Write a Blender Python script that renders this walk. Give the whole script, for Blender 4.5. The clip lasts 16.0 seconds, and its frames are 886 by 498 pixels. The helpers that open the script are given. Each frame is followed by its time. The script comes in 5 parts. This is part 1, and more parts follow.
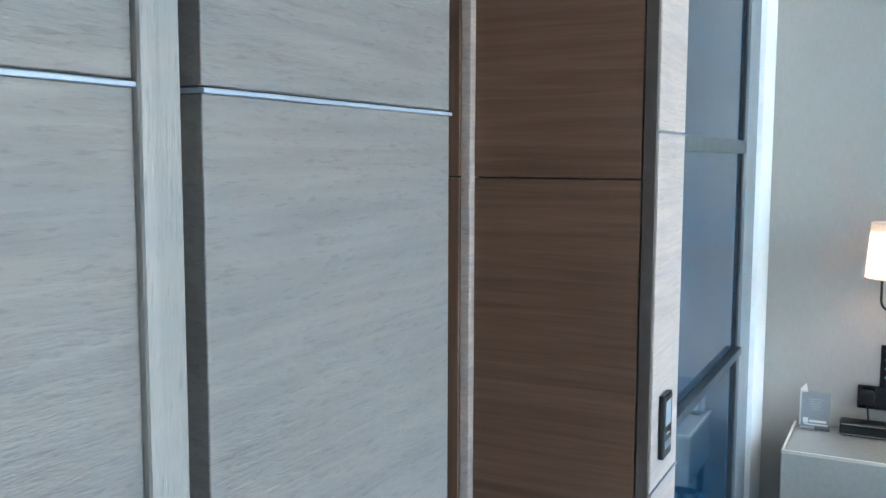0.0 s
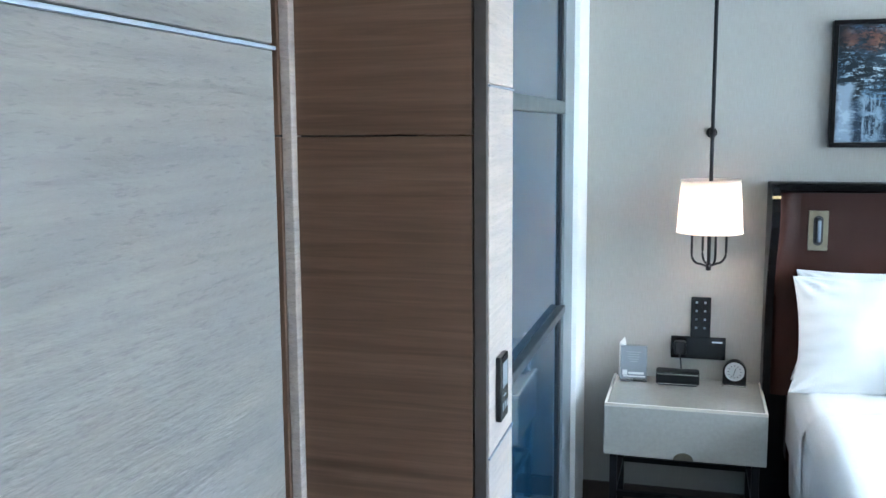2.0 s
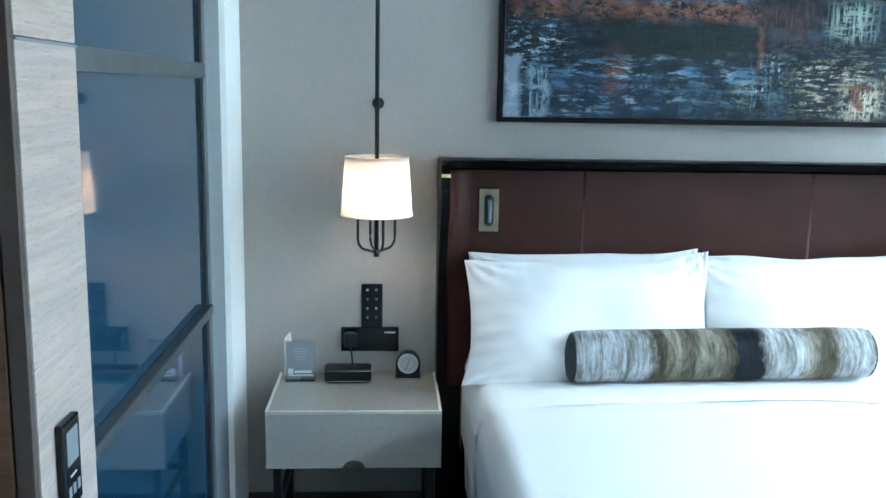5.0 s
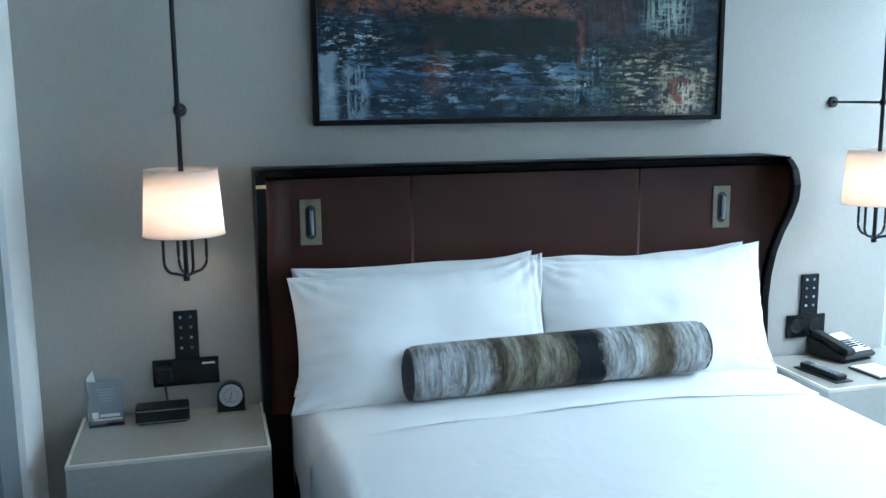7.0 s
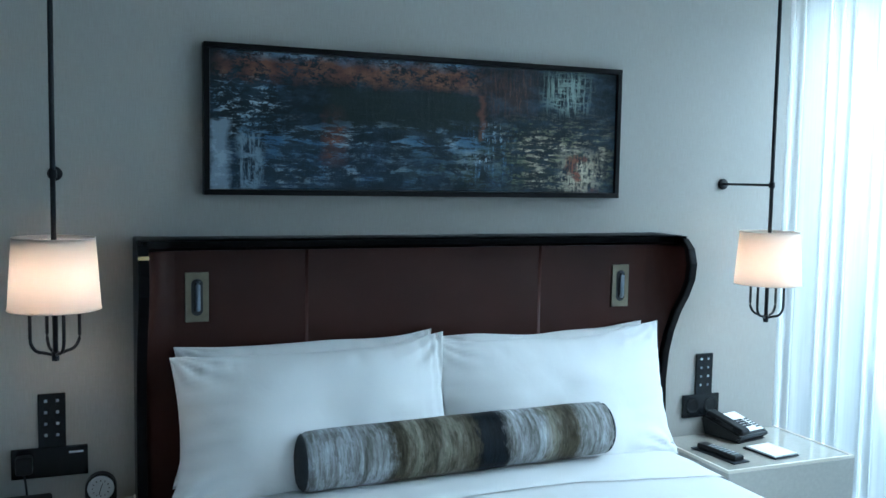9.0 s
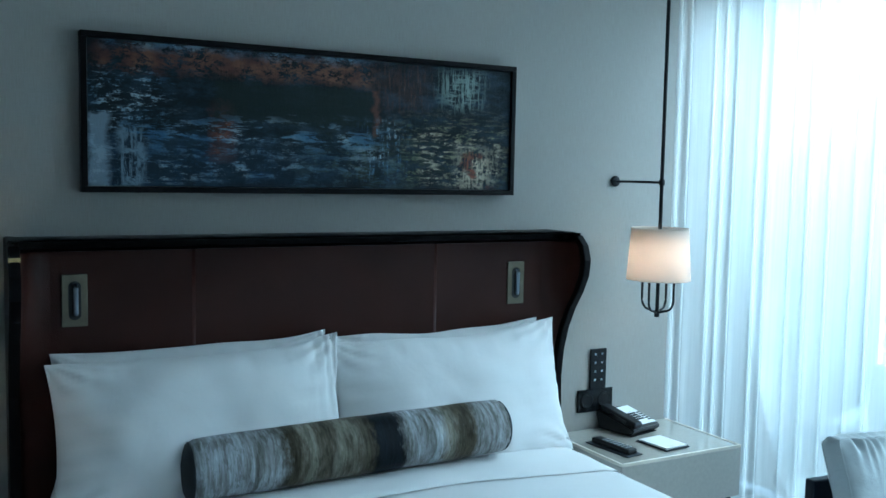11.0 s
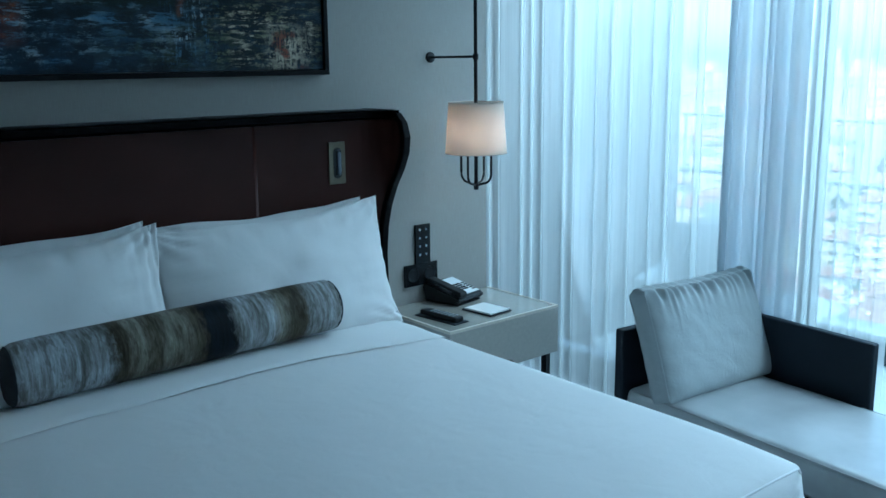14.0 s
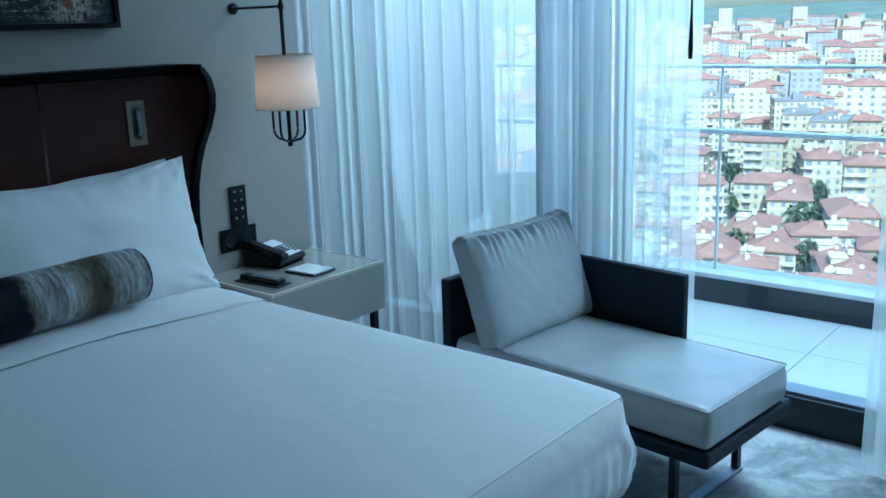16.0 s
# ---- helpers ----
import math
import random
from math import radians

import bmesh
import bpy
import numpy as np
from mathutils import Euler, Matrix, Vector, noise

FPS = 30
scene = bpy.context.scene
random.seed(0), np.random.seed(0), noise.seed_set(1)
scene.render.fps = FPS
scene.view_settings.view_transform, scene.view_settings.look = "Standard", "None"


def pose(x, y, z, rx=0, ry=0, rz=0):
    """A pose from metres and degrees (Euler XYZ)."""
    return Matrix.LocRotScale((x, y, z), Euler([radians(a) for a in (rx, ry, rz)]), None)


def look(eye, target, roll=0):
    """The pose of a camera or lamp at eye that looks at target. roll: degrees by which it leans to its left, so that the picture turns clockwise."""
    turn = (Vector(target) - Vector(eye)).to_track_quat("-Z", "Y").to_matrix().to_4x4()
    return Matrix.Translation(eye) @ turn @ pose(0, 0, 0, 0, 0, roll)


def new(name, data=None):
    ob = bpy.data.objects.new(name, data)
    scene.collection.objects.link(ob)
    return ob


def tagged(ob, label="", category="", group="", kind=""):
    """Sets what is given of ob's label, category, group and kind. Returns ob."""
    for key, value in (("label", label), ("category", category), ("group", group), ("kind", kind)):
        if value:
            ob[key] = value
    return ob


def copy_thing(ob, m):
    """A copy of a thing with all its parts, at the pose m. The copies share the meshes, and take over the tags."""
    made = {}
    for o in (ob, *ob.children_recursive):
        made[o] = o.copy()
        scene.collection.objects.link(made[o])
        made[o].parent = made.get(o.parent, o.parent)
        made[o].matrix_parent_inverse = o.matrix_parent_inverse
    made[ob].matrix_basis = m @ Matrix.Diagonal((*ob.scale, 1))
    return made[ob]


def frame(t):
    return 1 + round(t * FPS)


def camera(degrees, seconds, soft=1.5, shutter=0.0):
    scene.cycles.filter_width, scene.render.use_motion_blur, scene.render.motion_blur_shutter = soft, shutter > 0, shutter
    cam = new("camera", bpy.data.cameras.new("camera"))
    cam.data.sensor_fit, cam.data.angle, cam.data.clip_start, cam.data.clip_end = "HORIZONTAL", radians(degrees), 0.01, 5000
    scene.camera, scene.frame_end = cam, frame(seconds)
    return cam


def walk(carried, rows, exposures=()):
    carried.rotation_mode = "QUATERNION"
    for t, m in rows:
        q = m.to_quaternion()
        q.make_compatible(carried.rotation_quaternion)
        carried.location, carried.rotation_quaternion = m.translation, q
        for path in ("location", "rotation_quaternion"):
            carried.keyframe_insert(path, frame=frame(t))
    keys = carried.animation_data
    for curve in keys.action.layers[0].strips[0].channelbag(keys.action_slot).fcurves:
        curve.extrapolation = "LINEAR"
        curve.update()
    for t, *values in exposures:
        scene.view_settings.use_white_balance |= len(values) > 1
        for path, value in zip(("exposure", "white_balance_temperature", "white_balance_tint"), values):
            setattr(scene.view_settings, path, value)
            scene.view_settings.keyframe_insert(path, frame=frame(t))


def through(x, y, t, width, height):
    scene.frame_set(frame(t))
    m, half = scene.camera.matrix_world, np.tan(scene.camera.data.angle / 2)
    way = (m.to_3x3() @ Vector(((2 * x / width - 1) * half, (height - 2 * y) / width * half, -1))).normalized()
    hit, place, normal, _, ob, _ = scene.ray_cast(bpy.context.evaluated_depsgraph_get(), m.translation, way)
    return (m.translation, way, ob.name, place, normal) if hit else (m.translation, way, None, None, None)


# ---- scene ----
cam = camera(51.8, 16.0)
# light levels, and the exposure along the way: seconds, stops, kelvin, tint
SKY, SUN, BULB, OPENING, SKY_FILL = 0.15, 5.0, 14.0, 1.5, 190.0
LOOKS = [
    (0, 3.88, 5800, 8),
    (2, 4.05, 5750, 8),
    (3, 3.98, 5750, 8),
    (5, 3.48, 5550, 2),
    (7.5, 2.56, 5350, 2),
    (9.5, 2.14, 5230, -3),
    (12, 1.40, 4970, -8),
    (14, 1.02, 4760, -8),
    (16, 0.72, 4650, -7),
]
PATH = [
    (0, (0.376, -3.994, 1.671), (-0.526, -2.220, 1.472), 0.2),
    (0.5, (0.359, -3.98, 1.661), (-0.43, -2.153, 1.458), -0.1),
    (1, (0.343, -3.970, 1.655), (-0.356, -2.109, 1.438), -0.4),
    (1.5, (0.343, -3.970, 1.647), (-0.276, -2.083, 1.411), -0.5),
    (2, (0.322, -3.908, 1.646), (-0.211, -1.999, 1.381), -0.4),
    (2.5, (0.337, -3.841, 1.636), (-0.141, -1.919, 1.358), -0.4),
    (3, (0.372, -3.768, 1.634), (-0.047, -1.834, 1.344), 0.0),
    (3.5, (0.402, -3.674, 1.638), (0.067, -1.724, 1.349), 0.4),
    (4, (0.428, -3.616, 1.641), (0.208, -1.649, 1.353), 0.4),
    (4.5, (0.423, -3.525, 1.649), (0.357, -1.550, 1.341), 0.8),
    (5, (0.414, -3.424, 1.666), (0.533, -1.458, 1.324), 1.0),
    (5.2, (0.393, -3.37, 1.674), (0.597, -1.413, 1.313), 1.1),
    (7.3, (0.461, -3.146, 1.631), (0.981, -1.239, 1.329), -0.1),
    (7.5, (0.462, -3.106, 1.593), (1.01, -1.2, 1.335), 0.3),
    (8, (0.435, -3.069, 1.611), (1.059, -1.179, 1.412), 0.7),
    (8.5, (0.419, -3.048, 1.618), (1.112, -1.179, 1.453), 0.9),
    (9, (0.433, -3.047, 1.63), (1.177, -1.197, 1.47), 1.0),
    (9.5, (0.469, -3.061, 1.62), (1.249, -1.227, 1.458), 1.0),
    (12, (0.457, -2.973, 1.644), (1.525, -1.293, 1.456), 0.9),
    (12.5, (0.449, -2.979, 1.649), (1.566, -1.335, 1.429), 0.6),
    (13, (0.476, -2.989, 1.635), (1.627, -1.377, 1.36), 0.1),
    (13.5, (0.468, -2.999, 1.627), (1.665, -1.437, 1.274), -0.4),
    (14, (0.45, -3.014, 1.603), (1.699, -1.505, 1.198), -0.7),
    (14.5, (0.442, -3.004, 1.597), (1.758, -1.565, 1.155), -1.0),
    (15, (0.451, -2.999, 1.584), (1.833, -1.631, 1.118), -1.3),
    (15.5, (0.488, -3.001, 1.558), (1.927, -1.697, 1.079), -1.6),
    (16, (0.533, -2.989, 1.536), (2.027, -1.749, 1.055), -1.9),
]
walk(cam, [(t, look(eye, target, roll)) for t, eye, target, roll in PATH], LOOKS)

# world, sun and exposure
world = bpy.data.worlds.new("world")
scene.world = world
world.use_nodes = True
wn = world.node_tree.nodes
sky = wn.new("ShaderNodeTexSky")
sky.sky_type = "NISHITA"
sky.sun_disc = False
sky.sun_elevation = radians(48)
sky.sun_rotation = radians(235)
sky.air_density, sky.dust_density = 1.2, 2.0
wn["Background"].inputs["Strength"].default_value = SKY
world.node_tree.links.new(sky.outputs[0], wn["Background"].inputs["Color"])
sun = new("sun", bpy.data.lights.new("sun", "SUN"))
sun.data.energy, sun.data.angle, sun.data.color = SUN, radians(0.6), (1.0, 0.91, 0.78)
sun.matrix_world = look((-30, -21, 42), (0, 0, 0))
# unseen area lamp added in the far window opening, standing in for daylight
opening = new("window_fill", bpy.data.lights.new("window_fill", "AREA"))
opening.data.shape, opening.data.size, opening.data.size_y = "RECTANGLE", 2.75, 2.40
opening.data.energy, opening.data.color = OPENING, (0.80, 0.91, 1.0)
opening.matrix_world = look((3.74, -4.08, 1.40), (0.0, -4.08, 1.40))
# area lamp added outside, out of view, to strengthen the sky's light
skylight = new("sky_fill", bpy.data.lights.new("sky_fill", "AREA"))
skylight.data.shape, skylight.data.size, skylight.data.size_y = "RECTANGLE", 4.4, 1.3
skylight.data.energy, skylight.data.color = SKY_FILL, (0.84, 0.94, 1.0)
skylight.matrix_world = look((4.7, -2.3, 3.55), (1.6, -1.5, 0.8))

# ---- materials ----


class Mat:
    """A node material with its Principled shader and a few shorthands."""

    def __init__(self, name, colour=(0.5, 0.5, 0.5), rough=0.5, metal=0.0, spec=0.5, coat=0.0):
        self.m = bpy.data.materials.new(name)
        self.m.use_nodes = True
        self.t = self.m.node_tree
        self.b = self.t.nodes["Principled BSDF"]
        self.set(colour, rough, metal, spec, coat)
        self.xyz = self.t.nodes.new("ShaderNodeTexCoord").outputs["Object"]

    def set(self, colour, rough, metal, spec, coat):
        i = self.b.inputs
        i["Base Color"].default_value = (*colour, 1)
        i["Roughness"].default_value, i["Metallic"].default_value = rough, metal
        i["Specular IOR Level"].default_value, i["Coat Weight"].default_value = spec, coat

    def node(self, kind, **kw):
        n = self.t.nodes.new(kind)
        for k, v in kw.items():
            n.inputs[k].default_value = v
        return n

    def link(self, a, b):
        self.t.links.new(a, b)

    def noise(self, scale=(1, 1, 1), size=1.0, detail=4.0, rough=0.55, distort=0.0, rot=(0, 0, 0)):
        m = self.node("ShaderNodeMapping", Scale=scale, Rotation=rot)
        self.link(self.xyz, m.inputs["Vector"])
        n = self.node("ShaderNodeTexNoise", Scale=size, Detail=detail, Roughness=rough, Distortion=distort)
        self.link(m.outputs[0], n.inputs["Vector"])
        return n.outputs["Fac"]

    def ramp(self, fac, stops, mode="LINEAR"):
        r = self.t.nodes.new("ShaderNodeValToRGB")
        e = r.color_ramp
        e.interpolation = mode
        while len(e.elements) < len(stops):
            e.elements.new(0.5)
        for el, (p, c) in zip(e.elements, stops):
            el.position, el.color = p, (*c, 1) if len(c) == 3 else c
        self.link(fac, r.inputs["Fac"])
        return r.outputs["Color"]

    def mix(self, fac, a, b, how="MIX"):
        n = self.t.nodes.new("ShaderNodeMix")
        n.data_type, n.blend_type = "RGBA", how
        for s, v in ((n.inputs[0], fac), (n.inputs[6], a), (n.inputs[7], b)):
            if hasattr(v, "is_output"):
                self.link(v, s)
            else:
                s.default_value = v if isinstance(v, float) else (*v, 1)
        return n.outputs[2]

    def math(self, how, a, b=0.0, clamp=False):
        n = self.t.nodes.new("ShaderNodeMath")
        n.operation, n.use_clamp = how, clamp
        for s, v in zip(n.inputs, (a, b)):
            if hasattr(v, "is_output"):
                self.link(v, s)
            else:
                s.default_value = v
        return n.outputs[0]

    def colour(self, out):
        self.link(out, self.b.inputs["Base Color"])
        return self

    def bump(self, height, dist=0.001, strength=1.0):
        n = self.node("ShaderNodeBump", Strength=strength, Distance=dist)
        self.link(height, n.inputs["Height"])
        self.link(n.outputs[0], self.b.inputs["Normal"])
        return self

    def rough(self, fac, lo, hi):
        n = self.t.nodes.new("ShaderNodeMapRange")
        n.inputs["To Min"].default_value, n.inputs["To Max"].default_value = lo, hi
        self.link(fac, n.inputs["Value"])
        self.link(n.outputs[0], self.b.inputs["Roughness"])
        return self


def plain(name, colour, rough=0.5, metal=0.0, spec=0.5, coat=0.0, vary=0.12, size=8.0, relief=0.0):
    m = Mat(name, colour, rough, metal, spec, coat)
    f = m.noise(size=size, detail=6)
    lo = tuple(c * (1 - vary) for c in colour)
    hi = tuple(min(1, c * (1 + vary)) for c in colour)
    m.colour(m.ramp(f, [(0.3, lo), (0.7, hi)]))
    m.rough(m.noise(size=size * 3), max(0.02, rough - 0.06), min(1, rough + 0.08))
    if relief:
        m.bump(m.noise(size=size * 40, detail=2), relief)
    return m.m


def fabric_wall():
    m = Mat("woven_wallcovering", rough=0.75, spec=0.3)
    warp = m.noise((420, 420, 20), detail=3)
    weft = m.noise((24, 24, 620), detail=2)
    both = m.math("ADD", m.math("MULTIPLY", warp, 0.62), m.math("MULTIPLY", weft, 0.38))
    big = m.noise(size=1.3, detail=3)
    c = m.ramp(both, [(0.30, (0.325, 0.315, 0.292)), (0.70, (0.395, 0.385, 0.360))])
    c = m.mix(0.5, c, m.ramp(big, [(0.3, (0.93, 0.93, 0.93)), (0.7, (1, 1, 1))]), "MULTIPLY")
    m.colour(c).bump(both, 0.0005, 0.5)
    return m.m


def limed_oak(name="limed_oak", along="y", tone=1.0, tint=(1, 1, 1)):
    m = Mat(name, rough=0.42, spec=0.45)
    s = {"y": (30, 4.5, 90), "z": (55, 55, 2.2), "x": (2.2, 30, 55)}[along]
    grain = m.noise(s, size=1.0, detail=5, distort=0.7, rot=(0.1, 0, 0))
    pore = m.noise({"y": (150, 48, 330), "z": (330, 330, 40), "x": (48, 150, 330)}[along], size=1.0, detail=3, rot=(0.1, 0, 0))
    big = m.noise((1, 1.6, 15), size=1.5, detail=4, rot=(0.12, 0, 0))
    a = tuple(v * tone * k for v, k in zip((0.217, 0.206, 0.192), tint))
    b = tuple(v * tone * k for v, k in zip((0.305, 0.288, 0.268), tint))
    c = m.ramp(grain, [(0.3, a), (0.7, b)])
    c = m.mix(0.6, c, m.ramp(big, [(0.40, (0.84, 0.86, 0.90)), (0.60, (1, 0.985, 0.94))]), "MULTIPLY")
    c = m.mix(0.6, c, m.ramp(pore, [(0.33, (0.62, 0.63, 0.66)), (0.42, (1, 1, 1))]), "MULTIPLY")
    m.colour(c).bump(pore, 0.0012, 0.8).rough(grain, 0.36, 0.5)
    return m.m


def walnut(name="walnut", along="x"):
    m = Mat(name, rough=0.4, spec=0.45)
    s = {"x": (1.6, 1.6, 48), "z": (48, 48, 1.6)}[along]
    grain = m.noise(s, detail=6, distort=0.9)
    fine = m.noise(tuple(v * 6 for v in s), detail=2)
    streak = m.noise(tuple(v * 0.45 for v in s), detail=3, distort=0.3)
    c = m.ramp(grain, [(0.25, (0.078, 0.043, 0.027)), (0.5, (0.125, 0.069, 0.043)), (0.78, (0.168, 0.096, 0.062))])
    c = m.mix(0.7, c, m.ramp(streak, [(0.28, (0.6, 0.57, 0.55)), (0.42, (1, 1, 1))]), "MULTIPLY")
    c = m.mix(0.5, c, m.ramp(fine, [(0.35, (0.78, 0.78, 0.78)), (0.6, (1, 1, 1))]), "MULTIPLY")
    m.colour(c).bump(fine, 0.0005, 0.5).rough(grain, 0.34, 0.48)
    return m.m


def leather(name, colour, rough=0.38, relief=0.0007, spec=0.3):
    m = Mat(name, colour, rough, spec=spec)
    v = m.node("ShaderNodeTexVoronoi", Scale=260.0)
    m.link(m.xyz, v.inputs["Vector"])
    n = m.noise(size=3.5, detail=5)
    m.colour(m.ramp(n, [(0.3, tuple(c * 0.8 for c in colour)), (0.72, tuple(c * 1.25 for c in colour))]))
    m.bump(m.math("ADD", v.outputs["Distance"], m.math("MULTIPLY", n, 2.0)), relief, 0.5)
    m.rough(m.noise(size=5), rough - 0.02, rough + 0.05)
    return m.m


def linen(name, colour=(0.80, 0.80, 0.79), crease=0.004, size=5.0):
    m = Mat(name, colour, 0.85, spec=0.2)
    weave = m.noise(size=900, detail=1)
    fold = m.noise((1, 0.6, 1), size=size, detail=3, distort=0.8)
    m.b.inputs["Sheen Weight"].default_value = 0.15
    m.colour(m.ramp(m.noise(size=2.5, detail=3), [(0.3, tuple(c * 0.96 for c in colour)), (0.7, colour)]))
    crumple = m.noise((1, 1, 1), size=size * 3.6, detail=4, distort=1.2)
    m.bump(m.math("ADD", m.math("ADD", m.math("MULTIPLY", weave, 0.04), fold), m.math("MULTIPLY", crumple, 0.30)), crease, 0.6)
    return m.m


def sheer(name, clear, colour, through):
    """Voile: part of the light passes straight, part is scattered by the threads."""
    m = Mat(name)
    t = m.t
    for n in list(t.nodes):
        if n.type != "OUTPUT_MATERIAL" and n.type != "TEX_COORD":
            t.nodes.remove(n)
    tr = m.node("ShaderNodeBsdfTransparent", Color=(1, 1, 1, 1))
    dif = m.node("ShaderNodeBsdfDiffuse", Color=(*colour, 1))
    lucent = m.node("ShaderNodeBsdfTranslucent", Color=(*colour, 1))
    body = m.node("ShaderNodeMixShader", Fac=through)
    mix = m.node("ShaderNodeMixShader")
    thread = m.noise((60, 60, 1.5), detail=3)
    fac = t.nodes.new("ShaderNodeMapRange")
    fac.inputs["To Min"].default_value, fac.inputs["To Max"].default_value = 1 - clear - 0.07, 1 - clear + 0.07
    m.link(thread, fac.inputs["Value"])
    m.link(dif.outputs[0], body.inputs[1])
    m.link(lucent.outputs[0], body.inputs[2])
    m.link(fac.outputs[0], mix.inputs["Fac"])
    m.link(tr.outputs[0], mix.inputs[1])
    m.link(body.outputs[0], mix.inputs[2])
    m.link(mix.outputs[0], t.nodes["Material Output"].inputs["Surface"])
    return m.m


def clear_glass(name, tint=(0.97, 0.99, 0.985), gloss=1.0):
    m = Mat(name)
    t = m.t
    tr = m.node("ShaderNodeBsdfTransparent", Color=(*tint, 1))
    gl = m.node("ShaderNodeBsdfGlossy", Color=(0.95, 0.97, 1, 1), Roughness=0.01)
    fr = m.node("ShaderNodeFresnel", IOR=1.45)
    mix = m.node("ShaderNodeMixShader")
    m.link(m.math("MULTIPLY", fr.outputs[0], gloss), mix.inputs["Fac"])
    m.link(tr.outputs[0], mix.inputs[1])
    m.link(gl.outputs[0], mix.inputs[2])
    m.link(mix.outputs[0], t.nodes["Material Output"].inputs["Surface"])
    return m.m


def shade_cloth():
    m = Mat("lamp_shade_cloth")
    t = m.t
    weave = m.noise((300, 300, 500), detail=1)
    dif = m.node("ShaderNodeBsdfDiffuse", Color=(0.80, 0.76, 0.70, 1))
    lucent = m.node("ShaderNodeBsdfTranslucent", Color=(0.86, 0.76, 0.68, 1))
    mix = m.node("ShaderNodeMixShader", Fac=0.5)
    b = m.node("ShaderNodeBump", Strength=0.3, Distance=0.0005)
    m.link(weave, b.inputs["Height"])
    m.link(b.outputs[0], dif.inputs["Normal"])
    m.link(dif.outputs[0], mix.inputs[1])
    m.link(lucent.outputs[0], mix.inputs[2])
    m.link(mix.outputs[0], t.nodes["Material Output"].inputs["Surface"])
    return m.m


def painted_canvas():
    """Layered palette-knife abstract: rust over dark, pale blue scrapes below, ochre towards one end."""
    m = Mat("abstract_canvas", rough=0.55, spec=0.2)
    sep = m.t.nodes.new("ShaderNodeSeparateXYZ")
    m.link(m.xyz, sep.inputs[0])
    wob = m.math("SUBTRACT", m.noise((9, 1, 14), detail=8, rough=0.7), 0.5)
    u = m.math("ADD", m.math("DIVIDE", sep.outputs["X"], 1.548), m.math("MULTIPLY", wob, 0.05))
    v = m.math("ADD", m.math("DIVIDE", sep.outputs["Z"], 0.486), m.math("MULTIPLY", wob, 0.16))

    def band(x, *stops):
        return m.ramp(x, [(p, (k, k, k)) for p, k in stops])

    def times(a, b):
        return m.math("MULTIPLY", a, b)

    def field(u0, u1, v0, v1, soft=0.02):
        a = band(u, (max(0.0, u0 - soft), 0.0), (u0 + soft, 1.0), (u1 - soft, 1.0), (min(1.0, u1 + soft), 0.0))
        b = band(v, (max(0.0, v0 - soft * 2), 0.0), (v0 + soft * 2, 1.0), (v1 - soft * 2, 1.0), (min(1.0, v1 + soft * 2), 0.0))
        return times(a, b)

    def scrape(scale, lo, hi, distort=0.35):
        return band(m.noise(scale, detail=12, rough=0.74, distort=distort), (lo, 0.0), (hi, 1.0))

    flat, tall, blot = scrape((11, 1, 62), 0.50, 0.55, 0.1), scrape((70, 1, 9), 0.49, 0.56, 0.1), scrape((12, 1, 20), 0.48, 0.55, 0.15)
    crumbs, drag = scrape((34, 1, 52), 0.49, 0.54, 0.1), scrape((6, 1, 30), 0.52, 0.56, 0.25)
    tone = m.noise((7, 1, 9), detail=7)
    c = m.ramp(m.noise((8, 1, 16), detail=10, rough=0.7), [(0.35, (0.003, 0.006, 0.009)), (0.5, (0.007, 0.014, 0.021)), (0.64, (0.022, 0.042, 0.066))])
    c = m.mix(times(field(0.02, 0.55, 0.0, 0.34, 0.04), m.math("MAXIMUM", times(blot, 0.75), 0.30)), c, (0.017, 0.040, 0.078))
    rust = m.ramp(tone, [(0.40, (0.060, 0.027, 0.024)), (0.50, (0.120, 0.050, 0.034)), (0.62, (0.20, 0.09, 0.055))])
    c = m.mix(times(field(0.03, 0.62, 0.78, 0.93), m.math("MAXIMUM", times(blot, 0.95), times(crumbs, 0.8))), c, rust)
    c = m.mix(times(field(0.63, 0.76, 0.62, 0.95, 0.03), m.math("MAXIMUM", times(tall, 0.5), 0.15)), c, rust)
    c = m.mix(times(field(0.26, 0.30, 0.22, 0.60, 0.015), m.math("MAXIMUM", blot, 0.35)), c, (0.14, 0.050, 0.032))
    c = m.mix(times(field(0.26, 0.62, 0.48, 0.74, 0.008), 0.85), c, (0.010, 0.018, 0.018))
    c = m.mix(field(0.622, 0.634, 0.42, 0.76, 0.004), c, (0.10, 0.042, 0.030))
    pale = m.ramp(tone, [(0.38, (0.055, 0.13, 0.24)), (0.50, (0.15, 0.25, 0.36)), (0.62, (0.40, 0.49, 0.56))])
    c = m.mix(times(field(0.04, 0.60, 0.93, 1.0, 0.02), m.math("MAXIMUM", times(flat, crumbs), times(blot, 0.7))), c, pale)
    c = m.mix(times(field(0.06, 0.66, 0.30, 0.46, 0.05), times(drag, 0.9)), c, pale)
    c = m.mix(times(field(0.02, 0.70, 0.05, 0.32, 0.05), times(times(flat, blot), 0.65)), c, pale)
    c = m.mix(times(field(0.01, 0.16, 0.40, 0.76, 0.03), times(times(flat, crumbs), 0.9)), c, pale)
    c = m.mix(times(field(0.60, 0.70, 0.10, 0.50, 0.03), times(tall, crumbs)), c, pale)
    c = m.mix(times(field(0.013, 0.052, 0.02, 0.50, 0.006), m.math("MAXIMUM", blot, 0.72)), c, (0.27, 0.34, 0.42))
